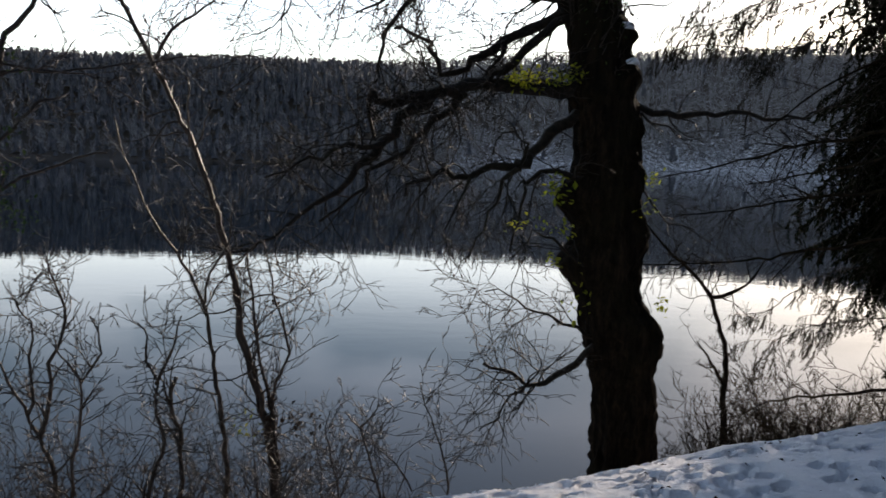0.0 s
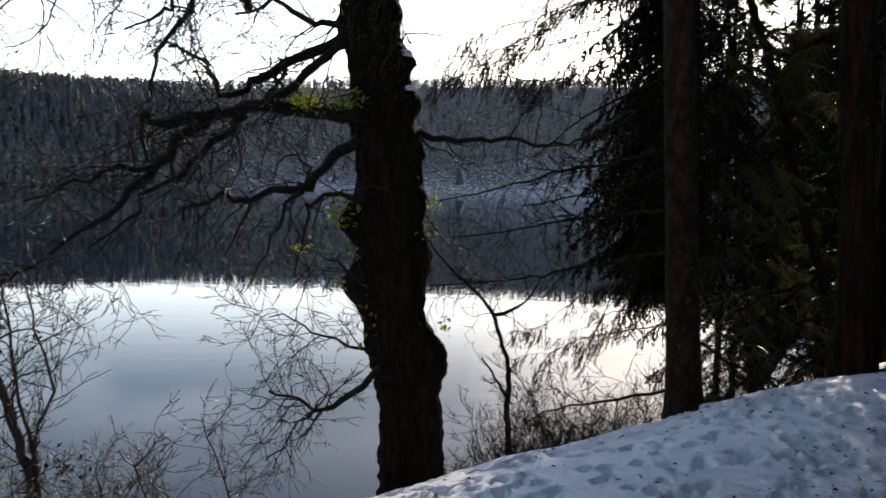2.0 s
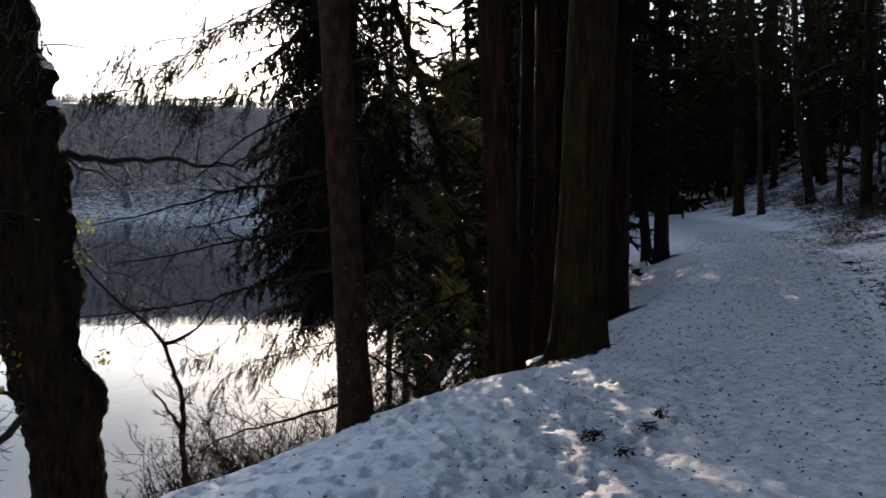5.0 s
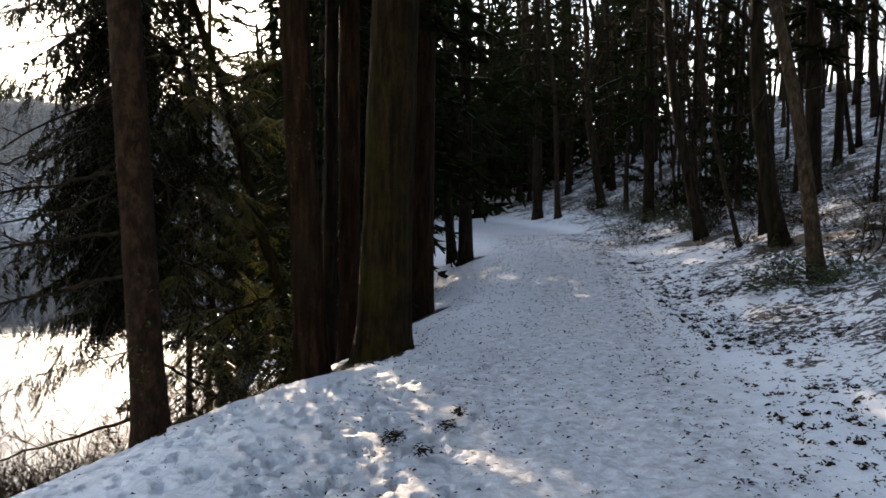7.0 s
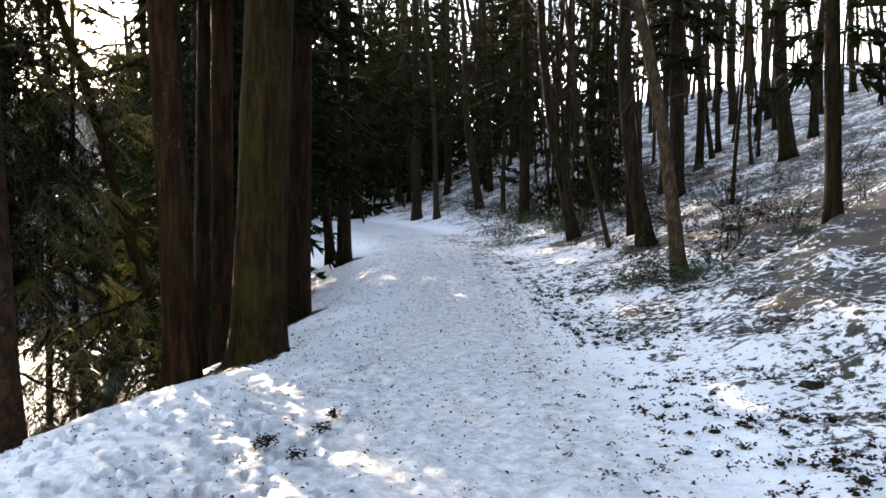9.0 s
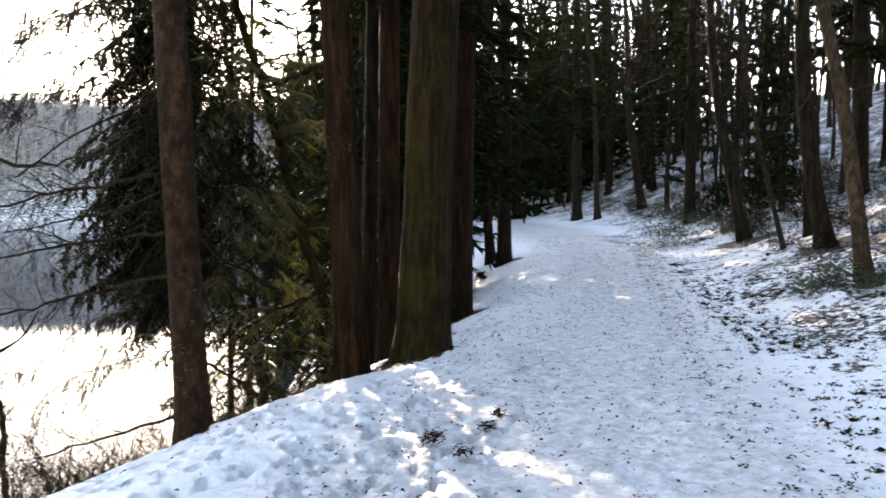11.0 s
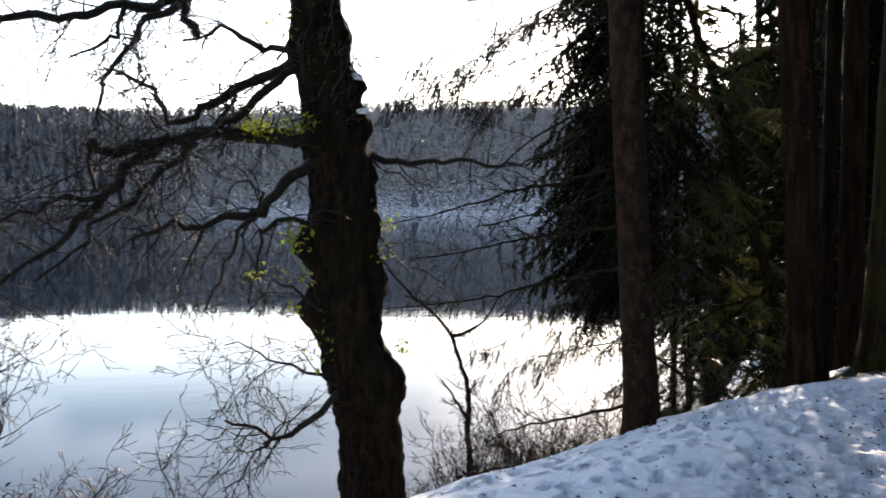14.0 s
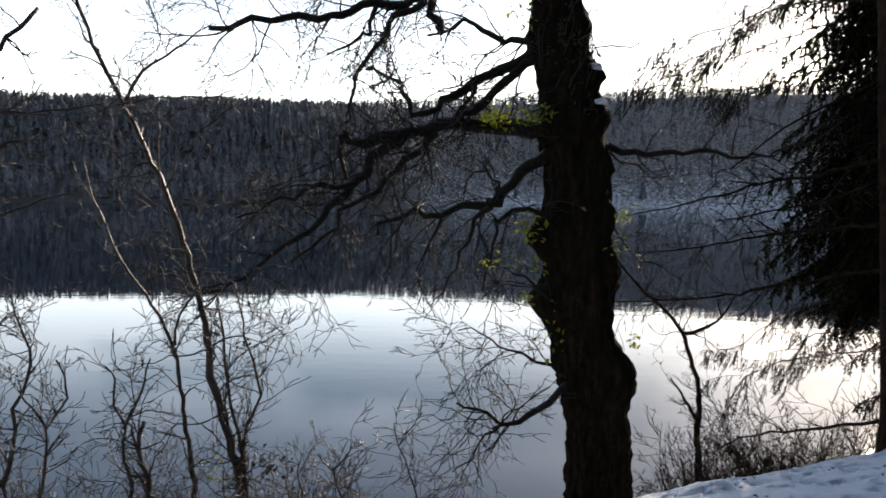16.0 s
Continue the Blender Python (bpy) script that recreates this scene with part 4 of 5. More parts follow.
def crown_part(tree, rings, mats):
    """The whole needled crown of a far tree as one part: rings of (gathered branches, pose)."""
    b = Buf()
    for src, m in rings:
        n = len(b.v)
        b.v += [m @ v for v in src.v]
        b.f += [tuple(k + n for k in f) for f in src.f]
        b.m += src.m
    return tagged(piece("crown", b.mesh("crown", mats, False), tree, "dark needled branches"), kind="stuff")
DEADWOOD = []
for i in range(3):
    _b = Buf()
    grow(_b, Vector((0, 0, 0)), Vector((1, 0, -0.1)), 1.9, 0.018, 2, random.Random(80 + i), 0.07, -0.012, 0.12, 4.0, 5)
    DEADWOOD.append(_b.mesh("dead_branch", [WOOD_BARK]))


def hang_branch(tree, me, at, az, dip, scale, roll=0.0, name="branch"):
    """One branch on a trunk, pointing to az on the plan and dip degrees down."""
    m = Matrix.Translation(at) @ Matrix.Rotation(math.pi / 2 - az, 4, "Z") @ Matrix.Rotation(radians(dip), 4, "Y") @ Matrix.Rotation(roll, 4, "X") @ Matrix.Scale(scale, 4)
    return piece(name, me, tree, "", m)


def evergreen(name, at, lean, height, radius, first, count, reach, kinds, mat, label, seed, top_taper=0.5, dip=(5, 30), sector=None, group="", segs=16, ridges=0.04, flare=0.35, step=0.12):
    rng = random.Random(seed)
    t = thing(name, at, label, "tree", group)
    ctrl = [(0, 0, 0), (lean[0] * height * 0.3, lean[1] * height * 0.3, height * 0.3), (lean[0] * height, lean[1] * height, height)]
    piece("trunk", trunk_mesh("trunk", [Vector(c) for c in ctrl], [radius, radius * 0.9, radius * 0.35], mat, (), 0.05, segs, step, flare, ridges, seed), t)
    for k in range(count):
        f = (k + rng.random()) / count
        z = first + (height - first) * f
        a = rng.uniform(*sector) if sector else rng.uniform(0, 2 * math.pi)
        sc = reach * (1 - top_taper * f) * rng.uniform(0.75, 1.15)
        hang_branch(t, rng.choice(kinds), Vector((lean[0] * z, lean[1] * z, z)), a, rng.uniform(*dip), sc, rng.uniform(-0.3, 0.3))
    return t


# the slender fir at the rim, bare below, with dead side branches
fir_at = stand(4.03, 6.77, 0.1)
fir = evergreen("fir_tree", fir_at, (-0.05, 0.028), 15.0, 0.15, 6.0, 26, 1.3, SPRUCE, FIR_BARK, "tall straight fir with grey-brown bark at the edge of the path", 3, segs=28)
frng = random.Random(9)
for z, az, sc in [(2.4, -62, 0.9), (3.2, -50, 0.9), (1.3, 40, 0.9), (1.9, 60, 0.9), (2.5, 50, 0.8), (0.8, 75, 0.8), (3.3, 20, 0.8)]:
    hang_branch(fir, frng.choice(DEADWOOD), Vector((0, 0, z)), radians(az), frng.uniform(0, 10), sc, frng.uniform(-1, 1), "dead_branch")
for ctrl in [[(3.91, 6.84, -0.35), (3.66, 7.02, -0.45), (3.26, 7.25, -0.58), (2.94, 7.42, -0.68), (2.74, 7.54, -0.84)],
             [(3.85, 6.88, 0.89), (3.72, 7.16, 0.82), (3.28, 7.57, 0.67), (2.71, 7.98, 0.5), (1.93, 8.39, 0.39)],
             [(3.84, 6.88, 1.28), (3.49, 7.32, 1.19), (3.13, 7.74, 1.1), (2.75, 8.12, 0.98), (2.31, 8.5, 0.87)],
             [(3.79, 6.91, 1.78), (3.47, 7.28, 1.68), (3.13, 7.63, 1.59), (2.74, 7.97, 1.45), (2.08, 8.35, 1.25)]]:
    fb = Buf()
    limb_line(fb, local(ctrl, fir_at), 0.02, 0.005, frng, 2, 0.01, 12.0, 0.55, 5, 0.12, -0.02, 0.12, 0.3)
    piece("dead_branch", fb.mesh("dead_branch", [WOOD_BARK]), fir)
piece("snow_cap", snow_blob(0.1, 0.08, 0.06, frng), fir, "snow at the foot", Matrix.Translation((0.12, -0.2, 0.2)))
piece("ivy", leaf_cluster(Vector((-0.13, -0.02, 0.95)), (0.04, 0.07, 0.4), 110, 0.05, frng, IVY, "ivy"), fir, "ivy on the lower trunk")

# dense spruce on the slope behind it
def hung_bough(ctrl, at, rng, shoots=26.0, side=0.45, thick=0.015, long=(0.1, 0.22)):
    """A thin bough whose side twigs carry limp hanging shoots, each thick with needles."""
    b = Buf()
    pts = smooth_line(local(ctrl, at), 0.1, 0.008, rng)
    n = len(pts) - 1
    b.tube(pts, [0.013 - 0.009 * i / n for i in range(n + 1)], 4, 0)
    length = sum((pts[i + 1] - pts[i]).length for i in range(n))

    def shoot(p):
        d = Vector((rng.gauss(-0.1, 0.25), rng.gauss(0, 0.25), -1)).normalized()
        ln, q, line = rng.uniform(*long), p.copy(), [p.copy()]
        for k in range(3):
            d = (d + Vector((rng.gauss(-0.12, 0.12), rng.gauss(0, 0.12), -0.05))).normalized()
            q = q + d * (ln / 3)
            line.append(q.copy())
        b.tube(line, [0.003] * 4, 3, 0, False)
        for _ in range(int(ln * 120)):
            f = rng.uniform(0.0, 2.99)
            k = int(f)
            b.blade(line[k].lerp(line[k + 1], f - k), (d * 0.7 + gauss_vec(rng, 0.6)).normalized(), 0.0034, thick * rng.uniform(1.4, 2.2))

    for k in range(int(length * 11)):
        f = 0.25 + 0.75 * rng.random()
        i = min(n - 1, int(f * n))
        p, dd = pts[i].copy(), (pts[i + 1] - pts[i]).normalized()
        d = (dd + gauss_vec(rng, 0.55)).normalized()
        ln = side * rng.uniform(0.35, 1.0)
        tw = [p]
        for _ in range(4):
            d = (d + gauss_vec(rng, 0.14) + Vector((0, 0, -0.06))).normalized()
            tw.append(tw[-1] + d * ln / 4)
        b.tube(tw, [0.004, 0.004, 0.003, 0.003, 0.002], 3, 0, False)
        for _ in range(int(ln * shoots * rng.uniform(1.0, 1.7))):
            j = rng.randrange(1, 4)
            shoot(tw[j].lerp(tw[j + 1], rng.random()))
    return b.mesh("bough", [TWIG_BARK, NEEDLES], False)


sp_at = stand(5.06, 8.77)
spruce = evergreen("spruce_tree", sp_at, (0, 0), 15.0, 0.075, 8.5, 40, 0.8, SPRUCE, WOOD_BARK, "dense dark spruce with drooping branches above the water", 4, 0.3, (8, 40))
srng = random.Random(44)
for k in range(380):
    z = 0.5 + 7.3 * (k / 380) ** 1.15
    az = srng.uniform(0, 6.28)
    spread = float(np.interp(z - 0.4, [0.0, 0.4, 1.0, 1.8, 2.3, 2.6, 3.1, 3.8, 5.0, 8.0], [0.85, 1.1, 1.35, 1.5, 1.4, 1.15, 1.35, 1.3, 1.1, 0.8]))
    lobe = 1.0 + 0.3 * noise.noise(Vector((z * 1.3, math.cos(az) * 1.5, math.sin(az) * 1.5)))
    landward = math.cos(az - 2.1)
    if landward < -0.2:
        lobe *= 1.08
    if landward > 0.1:
        lobe *= 0.66
        if srng.random() < 0.6:
            continue
    hang_branch(spruce, srng.choice(SPRUCE), Vector((0, 0, z - sp_at.z)), az, srng.uniform(10, 42), spread * lobe * srng.uniform(0.42, 0.76), srng.uniform(-0.5, 0.5))
for k in range(120):
    z = 0.6 + 5.2 * k / 120
    az = srng.uniform(3.4, 5.9)
    hang_branch(spruce, srng.choice(SPRUCE), Vector((0, 0, z - sp_at.z)), az, srng.uniform(15, 45), float(np.interp(z, [0.6, 1.4, 2.6, 2.95, 3.3, 4.5, 5.8], [0.7, 0.95, 0.95, 0.72, 0.98, 0.95, 0.8])) * srng.uniform(0.6, 0.95), srng.uniform(-0.5, 0.5))
brng = random.Random(46)
for ctrl, dense in [([(4.32, 8.94, 3.79), (3.87, 8.81, 3.57), (3.25, 8.63, 3.22), (2.67, 8.4, 3.02), (2.27, 8.2, 2.75), (2.08, 8.14, 2.54)], 24),
                    ([(4.21, 8.99, 2.8), (3.74, 8.87, 2.64), (3.13, 8.67, 2.55), (2.56, 8.43, 2.56), (2.16, 8.23, 2.49), (1.95, 8.17, 2.35)], 34),
                    ([(4.2, 8.99, 3.57), (3.6, 8.71, 3.35), (3.07, 8.48, 2.97), (2.73, 8.38, 2.77)], 18),
                    ([(3.7, 8.8, 3.4), (3.0, 8.6, 2.95), (2.45, 8.4, 2.72), (2.1, 8.2, 2.7)], 24),
                    ([(4.2, 9.0, 3.25), (3.5, 8.75, 2.98), (2.9, 8.5, 2.76), (2.35, 8.25, 2.6)], 26),
                    ([(4.2, 9.0, 3.0), (3.6, 8.8, 2.75), (3.3, 8.7, 2.45), (3.0, 8.6, 2.3)], 26),
                    ([(4.32, 8.94, 3.95), (3.43, 8.77, 3.65), (2.9, 8.54, 3.58)], 10),
                    ([(4.17, 9.01, 0.3), (3.75, 8.86, 0.1), (3.41, 8.67, -0.05), (3.17, 8.55, -0.2)], 26),
                    ([(4.29, 8.95, -0.25), (3.82, 8.83, -0.3), (3.47, 8.65, -0.4), (3.26, 8.52, -0.55)], 26),
                    ([(4.3, 8.9, 0.0), (3.95, 8.6, -0.15), (3.75, 8.3, -0.4)], 26)]:
    piece("bough", hung_bough([(5.04, 8.78, ctrl[0][2] + 0.15)] + ctrl, sp_at, brng, dense * 0.6), spruce)

low_spruce = evergreen("spruce_tree", stand(6.3, 9.9), (0, 0), 7.5, 0.045, 0.7, 66, 0.85, SPRUCE, WOOD_BARK, "young dark spruce on the slope behind the fir", 5, 0.45, (8, 45))
for k in range(40):
    z = 2.6 + 2.8 * k / 40
    hang_branch(low_spruce, srng.choice(SPRUCE), Vector((0, 0, z)), srng.uniform(0, 6.28), srng.uniform(5, 35), srng.uniform(0.5, 0.78), srng.uniform(-0.5, 0.5))

# lighter leaning evergreen between the fir and the great trunks
yew_at = Vector((6.95, 8.36, -1.25))
yew = thing("yew_tree", yew_at, "leaning mossy evergreen with thin yellowish needles, backlight put into their colour", "tree")
yrng = random.Random(63)
stem = [(6.95, 8.36, -1.25), (6.88, 8.41, -0.44), (6.75, 8.38, 0.14), (6.55, 8.41, 0.71), (6.31, 8.45, 1.46), (5.94, 8.47, 2.63), (5.74, 8.47, 3.12), (5.51, 8.5, 3.74), (5.29, 8.52, 4.46), (5.1, 8.6, 5.6), (4.9, 8.7, 7.2)]
yb = Buf()
limb_line(yb, local(stem, yew_at), 0.085, 0.025, yrng, 0, 0.012, sides=9)
piece("trunk", yb.mesh("trunk", [MOSS_BARK]), yew)
BOUGHS = [([(6.62, 8.35, 1.36), (5.81, 8.43, 0.94), (5.06, 8.42, 0.67)], 0.04, 15), ([(6.52, 8.3, 3.2), (5.81, 8.43, 2.84), (5.15, 8.48, 2.55)], 0.035, 22),
          ([(6.1, 8.48, 1.99), (5.6, 8.44, 1.45), (5.11, 8.39, 0.78)], 0.025, 15), ([(6.58, 8.38, 0.44), (5.87, 8.39, 0.22), (5.4, 8.33, 0.01)], 0.022, 9),
          ([(5.74, 8.47, 3.12), (6.24, 8.63, 3.33), (6.79, 8.72, 3.39)], 0.022, 16), ([(6.35, 8.42, 1.26), (6.81, 8.71, 0.75), (7.05, 8.9, 0.07)], 0.02, 9),
          ([(5.65, 8.53, 3.42), (5.19, 8.34, 3.15), (4.87, 8.18, 2.79)], 0.022, 14), ([(6.32, 8.44, 1.46), (5.7, 8.38, 1.71), (5.14, 8.37, 1.69)], 0.024, 20),
          ([(6.05, 8.46, 2.2), (6.5, 8.6, 2.5), (7.0, 8.7, 2.6)], 0.02, 14), ([(6.75, 8.38, 0.14), (5.95, 8.3, -0.42), (5.3, 8.2, -0.95)], 0.02, 16), ([(6.86, 8.41, -0.3), (6.25, 8.2, -0.6), (5.75, 8.0, -0.98)], 0.018, 14), ([(6.6, 8.4, 0.5), (6.0, 8.55, -0.05), (5.4, 8.6, -0.6)], 0.018, 14), ([(5.2, 8.55, 4.8), (5.8, 8.5, 5.0), (6.5, 8.5, 5.2)], 0.025, 14), ([(5.3, 8.52, 4.4), (4.9, 8.4, 4.5), (4.5, 8.3, 4.4)], 0.02, 10)]
for ctrl, r, count in BOUGHS:
    yb = Buf()
    line, _ = limb_line(yb, local(ctrl, yew_at), r, 0.008, yrng, 2, 0.012, 6.0, 0.55, 6, 0.12, -0.02, 0.16, 0.1)
    bough = piece("bough", yb.mesh("bough", [MOSS_BARK]), yew)
    for k in range(count):
        p = line[int((0.15 + 0.85 * (k + yrng.random()) / count) * (len(line) - 1) * 0.999)]
        m = Matrix.Translation(p) @ Matrix.Rotation(yrng.uniform(0, 6.28), 4, "Z") @ Matrix.Rotation(radians(yrng.uniform(-10, 45)), 4, "Y") @ Matrix.Scale(yrng.uniform(0.3, 0.6), 4)
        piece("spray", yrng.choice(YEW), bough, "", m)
yew2 = evergreen("yew_tree", stand(7.05, 10.1), (-0.1, 0.05), 9.0, 0.05, 0.9, 85, 0.95, YEW + SPRUCE[:2], MOSS_BARK, "thin evergreen over the water, backlight put into its yellow needles", 7, 0.2, (0, 40))


# ---- the row of great trunks beside the path ----
def great_trunk(x, y, z, lean, radius, mat, label, seed, height=16.0):
    at = Vector((x, y, z))
    t = thing("redwood_tree", at, label, "tree", "row of great trunks")
    ctrl = [Vector((0, 0, 0)), Vector((lean[0] * 4, lean[1] * 4, 4)), Vector((lean[0] * height, lean[1] * height, height))]
    piece("trunk", trunk_mesh("trunk", ctrl, [radius, radius * 0.89, radius * 0.6], mat, (), 0.04, 44, 0.1, 0.32, 0.1, seed), t)
    rng = random.Random(seed)
    crown_part(t, [(rng.choice(COARSE), Matrix.Translation((0, 0, 5.5 + 10 * k / 14)) @ Matrix.Rotation(rng.uniform(0, 6.28), 4, "Z") @ Matrix.Scale(rng.uniform(0.8, 1.1), 4)) for k in range(14)], [TWIG_BARK, NEEDLES])
    return t


GREAT = "great reddish-brown trunk with furrowed bark beside the snowy path"
great_trunk(6.36, 7.4, -0.55, (-0.045, 0.035), 0.182, RED_BARK, GREAT, 1)
great_trunk(7.74, 8.34, -0.75, (-0.008, 0.006), 0.15, RED_BARK, "slimmer reddish trunk between two great ones", 2)
great_trunk(7.08, 7.04, -0.38, (0.017, -0.018), 0.292, MOSS_BARK, "great trunk with moss-green sheen and flared foot beside the path", 3)
great_trunk(8.2, 9.3, -0.9, (0.0, 0.0), 0.1, WOOD_BARK, "thin dark trunk behind two great ones", 4)
great_trunk(8.95, 8.75, -0.5, (0.0, 0.01), 0.19, RED_BARK, GREAT, 5)
great_trunk(11.07, 10.25, -0.75, (0.0, 0.0), 0.24, RED_BARK, GREAT, 6)
grng = random.Random(15)
for x, y, dx, high, n, say in [(6.22, 7.55, -0.02, 0.9, 150, "ivy climbing beside the foot of a reddish trunk"), (6.2, 7.42, -0.05, 2.9, 190, "sunlit ivy leaves high on a reddish trunk"), (7.1, 8.3, 0.0, 1.2, 140, "ivy on a thin stem between great trunks")]:
    ivy_plant = thing("ivy_plant", stand(x, y), say, "plant", "ivy on the great trunks")
    climb = Buf()
    limb_line(climb, [(0, 0, 0), (dx * 0.5, 0.02, high * 0.5), (dx, 0.04, high + 0.6)], 0.009, 0.004, grng, 1, 0.015, 5.0, 0.18, 4, 0.15)
    piece("stem", climb.mesh("stem", [TWIG_BARK]), ivy_plant)
    piece("foliage", leaf_cluster((dx, 0.03, high), (0.05, 0.06, 0.42), n, 0.045, grng, IVY, "foliage"), ivy_plant)
snow_step = tagged(new("snow_patch", snow_blob(0.06, 0.03, 0.01, grng, "snow_patch")), "small heap of snow between two trunks", "snow")
snow_step.location = stand(6.66, 7.28, -0.02)


# ---- woodland trees ----
def bare_tree(seed, height, radius, mat, first, limbs, lean=0.0):
    rng = random.Random(seed)
    t = thing("bare_tree", (0, 0, 0), "bare woodland tree on the snowy slope", "tree", "woodland trees")
    pts = [Vector((0.15 * math.sin(z * 0.5 + seed), 0.15 * math.cos(z * 0.6 + seed) - 0.15 * math.cos(seed), z)) for z in np.linspace(0, height, 9)]
    piece("trunk", trunk_mesh("trunk", pts, [radius * (1 - 0.75 * i / 8) for i in range(9)], mat, (), 0.06, 10, 0.5, 0.5, 0.03, seed), t)
    for k in range(limbs):
        f = k / limbs
        z = first + (height - first) * f
        a = rng.uniform(0, 6.28)
        b = Buf()
        i = min(7, int(z / height * 8))
        p = pts[i].lerp(pts[i + 1], z / height * 8 - i)
        grow(b, p, Vector((math.cos(a), math.sin(a), rng.uniform(0.6, 1.4))), (height - z) * 0.35 + 1.0, radius * 0.32 * (1 - 0.6 * f), 2, rng, 0.12, 0.05, 0.42, 1.15, 3, 0.25, 0, None, 1.0, 0.006)
        piece("limb", b.mesh("limb", [mat]), t)
    b = Buf()
    for k in range(16):
        z = rng.uniform(1.2, height * 0.75)
        a = rng.uniform(0, 6.28)
        i = min(7, int(z / height * 8))
        grow(b, pts[i].lerp(pts[i + 1], z / height * 8 - i), Vector((math.cos(a), math.sin(a), rng.uniform(-0.3, 0.6))), rng.uniform(0.5, 1.5), 0.014, 0, rng, 0.25, 0.0, 0.25, 2.0, 3, 0.3, 0, None, 1.0, 0.006)
    tagged(piece("dead_twig", b.mesh("dead_twig", [mat]), t), kind="stuff")
    return t


def rings_up(t, seed, height, first, count, reach, kinds, mats):
    rng = random.Random(seed)
    rings = []
    for k in range(count):
        f = (k + rng.random() * 0.6) / count
        rings.append((kinds[k % len(kinds)], Matrix.Translation((0, 0, first + (height - first) * f)) @ Matrix.Rotation(rng.uniform(0, 6.28), 4, "Z") @ Matrix.Scale(reach * (1.1 - 0.72 * f) * rng.uniform(0.85, 1.2), 4)))
    crown_part(t, rings, mats)


def dark_conifer(seed, height, radius, first, count, reach):
    t = evergreen("conifer_tree", (0, 0, 0), (0, 0), height, radius, first, 0, reach, COARSE, WOOD_BARK, "dark conifer in the snowy wood", seed, 0.45, (5, 35), None, "woodland trees", 10, step=0.6)
    rings_up(t, seed, height, first, count, reach, COARSE, [TWIG_BARK, NEEDLES])
    return t


def sunlane(x, y):
    """True where a tree would close the gap through which the low sun reaches the bank."""
    return y > 8.6 and abs((x - 5.64) * math.cos(SUN_AZ) - (y - 5.37) * math.sin(SUN_AZ)) < 1.35


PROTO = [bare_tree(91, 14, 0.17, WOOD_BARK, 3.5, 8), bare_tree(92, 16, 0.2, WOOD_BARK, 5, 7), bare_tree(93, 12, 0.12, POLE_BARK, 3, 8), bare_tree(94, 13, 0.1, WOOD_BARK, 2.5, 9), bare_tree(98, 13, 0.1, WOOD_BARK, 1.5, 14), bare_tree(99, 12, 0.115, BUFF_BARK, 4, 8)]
FAR_WHORL = []
for i in range(3):
    _rng, _b = random.Random(170 + i), Buf()
    for k in range(4):
        a = 1.571 * (k + _rng.uniform(-0.3, 0.3))
        out = Vector((math.cos(a), math.sin(a), -0.25))
        for j in range(9):
            p = out * (1.5 * _rng.uniform(0.1, 0.95))
            _b.blade(p, (out * 0.5 + gauss_vec(_rng, 0.5) + Vector((0, 0, -0.4))).normalized(), 0.11, _rng.uniform(0.4, 0.75), 0)
    FAR_WHORL.append(_b)


def deep_conifer(seed, height, radius, first, count, reach):
    """A conifer of the deep wood, in coarser sprays."""
    t = evergreen("conifer_tree", (0, 0, 0), (0, 0), height, radius, first, 0, reach, COARSE, WOOD_BARK, "dark conifer added to fill out the snowy wood", seed, 0.45, (5, 35), None, "woodland trees", 7, step=1.5)
    rings_up(t, seed, height, first, count, reach, FAR_WHORL, [NEEDLES])
    return t


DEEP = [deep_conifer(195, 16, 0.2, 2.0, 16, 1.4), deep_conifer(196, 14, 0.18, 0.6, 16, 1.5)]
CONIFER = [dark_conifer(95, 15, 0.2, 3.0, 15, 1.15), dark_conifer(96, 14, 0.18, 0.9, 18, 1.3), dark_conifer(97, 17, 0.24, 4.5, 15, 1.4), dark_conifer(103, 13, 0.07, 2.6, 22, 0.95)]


def plant(proto, x, y, r, lean=(0, 0), turn=0.0, sink=0.12, label="", slim=1.0):
    k = r
    up = Vector((lean[0], lean[1], 1)).normalized()
    m = Matrix.Translation(stand(x, y, sink)) @ up.to_track_quat("Z", "Y").to_matrix().to_4x4() @ Matrix.Rotation(turn, 4, "Z")
    t = copy_thing(proto, m)
    t.scale = (k * slim, k * slim, max(0.8, min(1.15, k)))
    if label:
        tagged(t, label)
    return t


SLOPE = "tall bare tree leaning on the snowy slope above the path"
plant(CONIFER[2], 18.9, 15.9, 0.85, (0, 0.02), 0.4, label="dark straight trunk at the bend of the path")
plant(PROTO[0], 19.7, 17.1, 0.9, (-0.03, 0.03), 1.4, label="dark trunk behind another at the bend of the path")
plant(PROTO[0], 21.1, 9.7, 1.0, (-0.05, 0.15), 2.0, label=SLOPE)
plant(PROTO[5], 12.86, 4.0, 1.0, (-0.03, 0.22), 0.6, label="pale brown tree with ivy round its foot leaning on the slope")
plant(PROTO[1], 17.34, 6.2, 0.9, (-0.02, 0.13), 2.6, label=SLOPE)
plant(PROTO[3], 20.0, 7.7, 0.85, (-0.02, 0.11), 3.1, label=SLOPE)
plant(CONIFER[2], 25.6, 8.5, 0.95, (0.02, 0.04), 1.0)
plant(PROTO[3], 34.4, 9.9, 1.1, (0.02, 0.06), 4.0, label=SLOPE)
plant(PROTO[1], 26.9, 5.45, 1.2, (0.01, 0.1), 2.2)
plant(CONIFER[0], 15.4, 2.4, 0.7, (0.03, 0.05), 5.0)
plant(PROTO[2], 33.9, 22.8, 1.2, (-0.05, 0.1), 1.7, label=SLOPE)
plant(CONIFER[2], 34.6, 24.7, 1.05, (0, 0.03), 0.7)
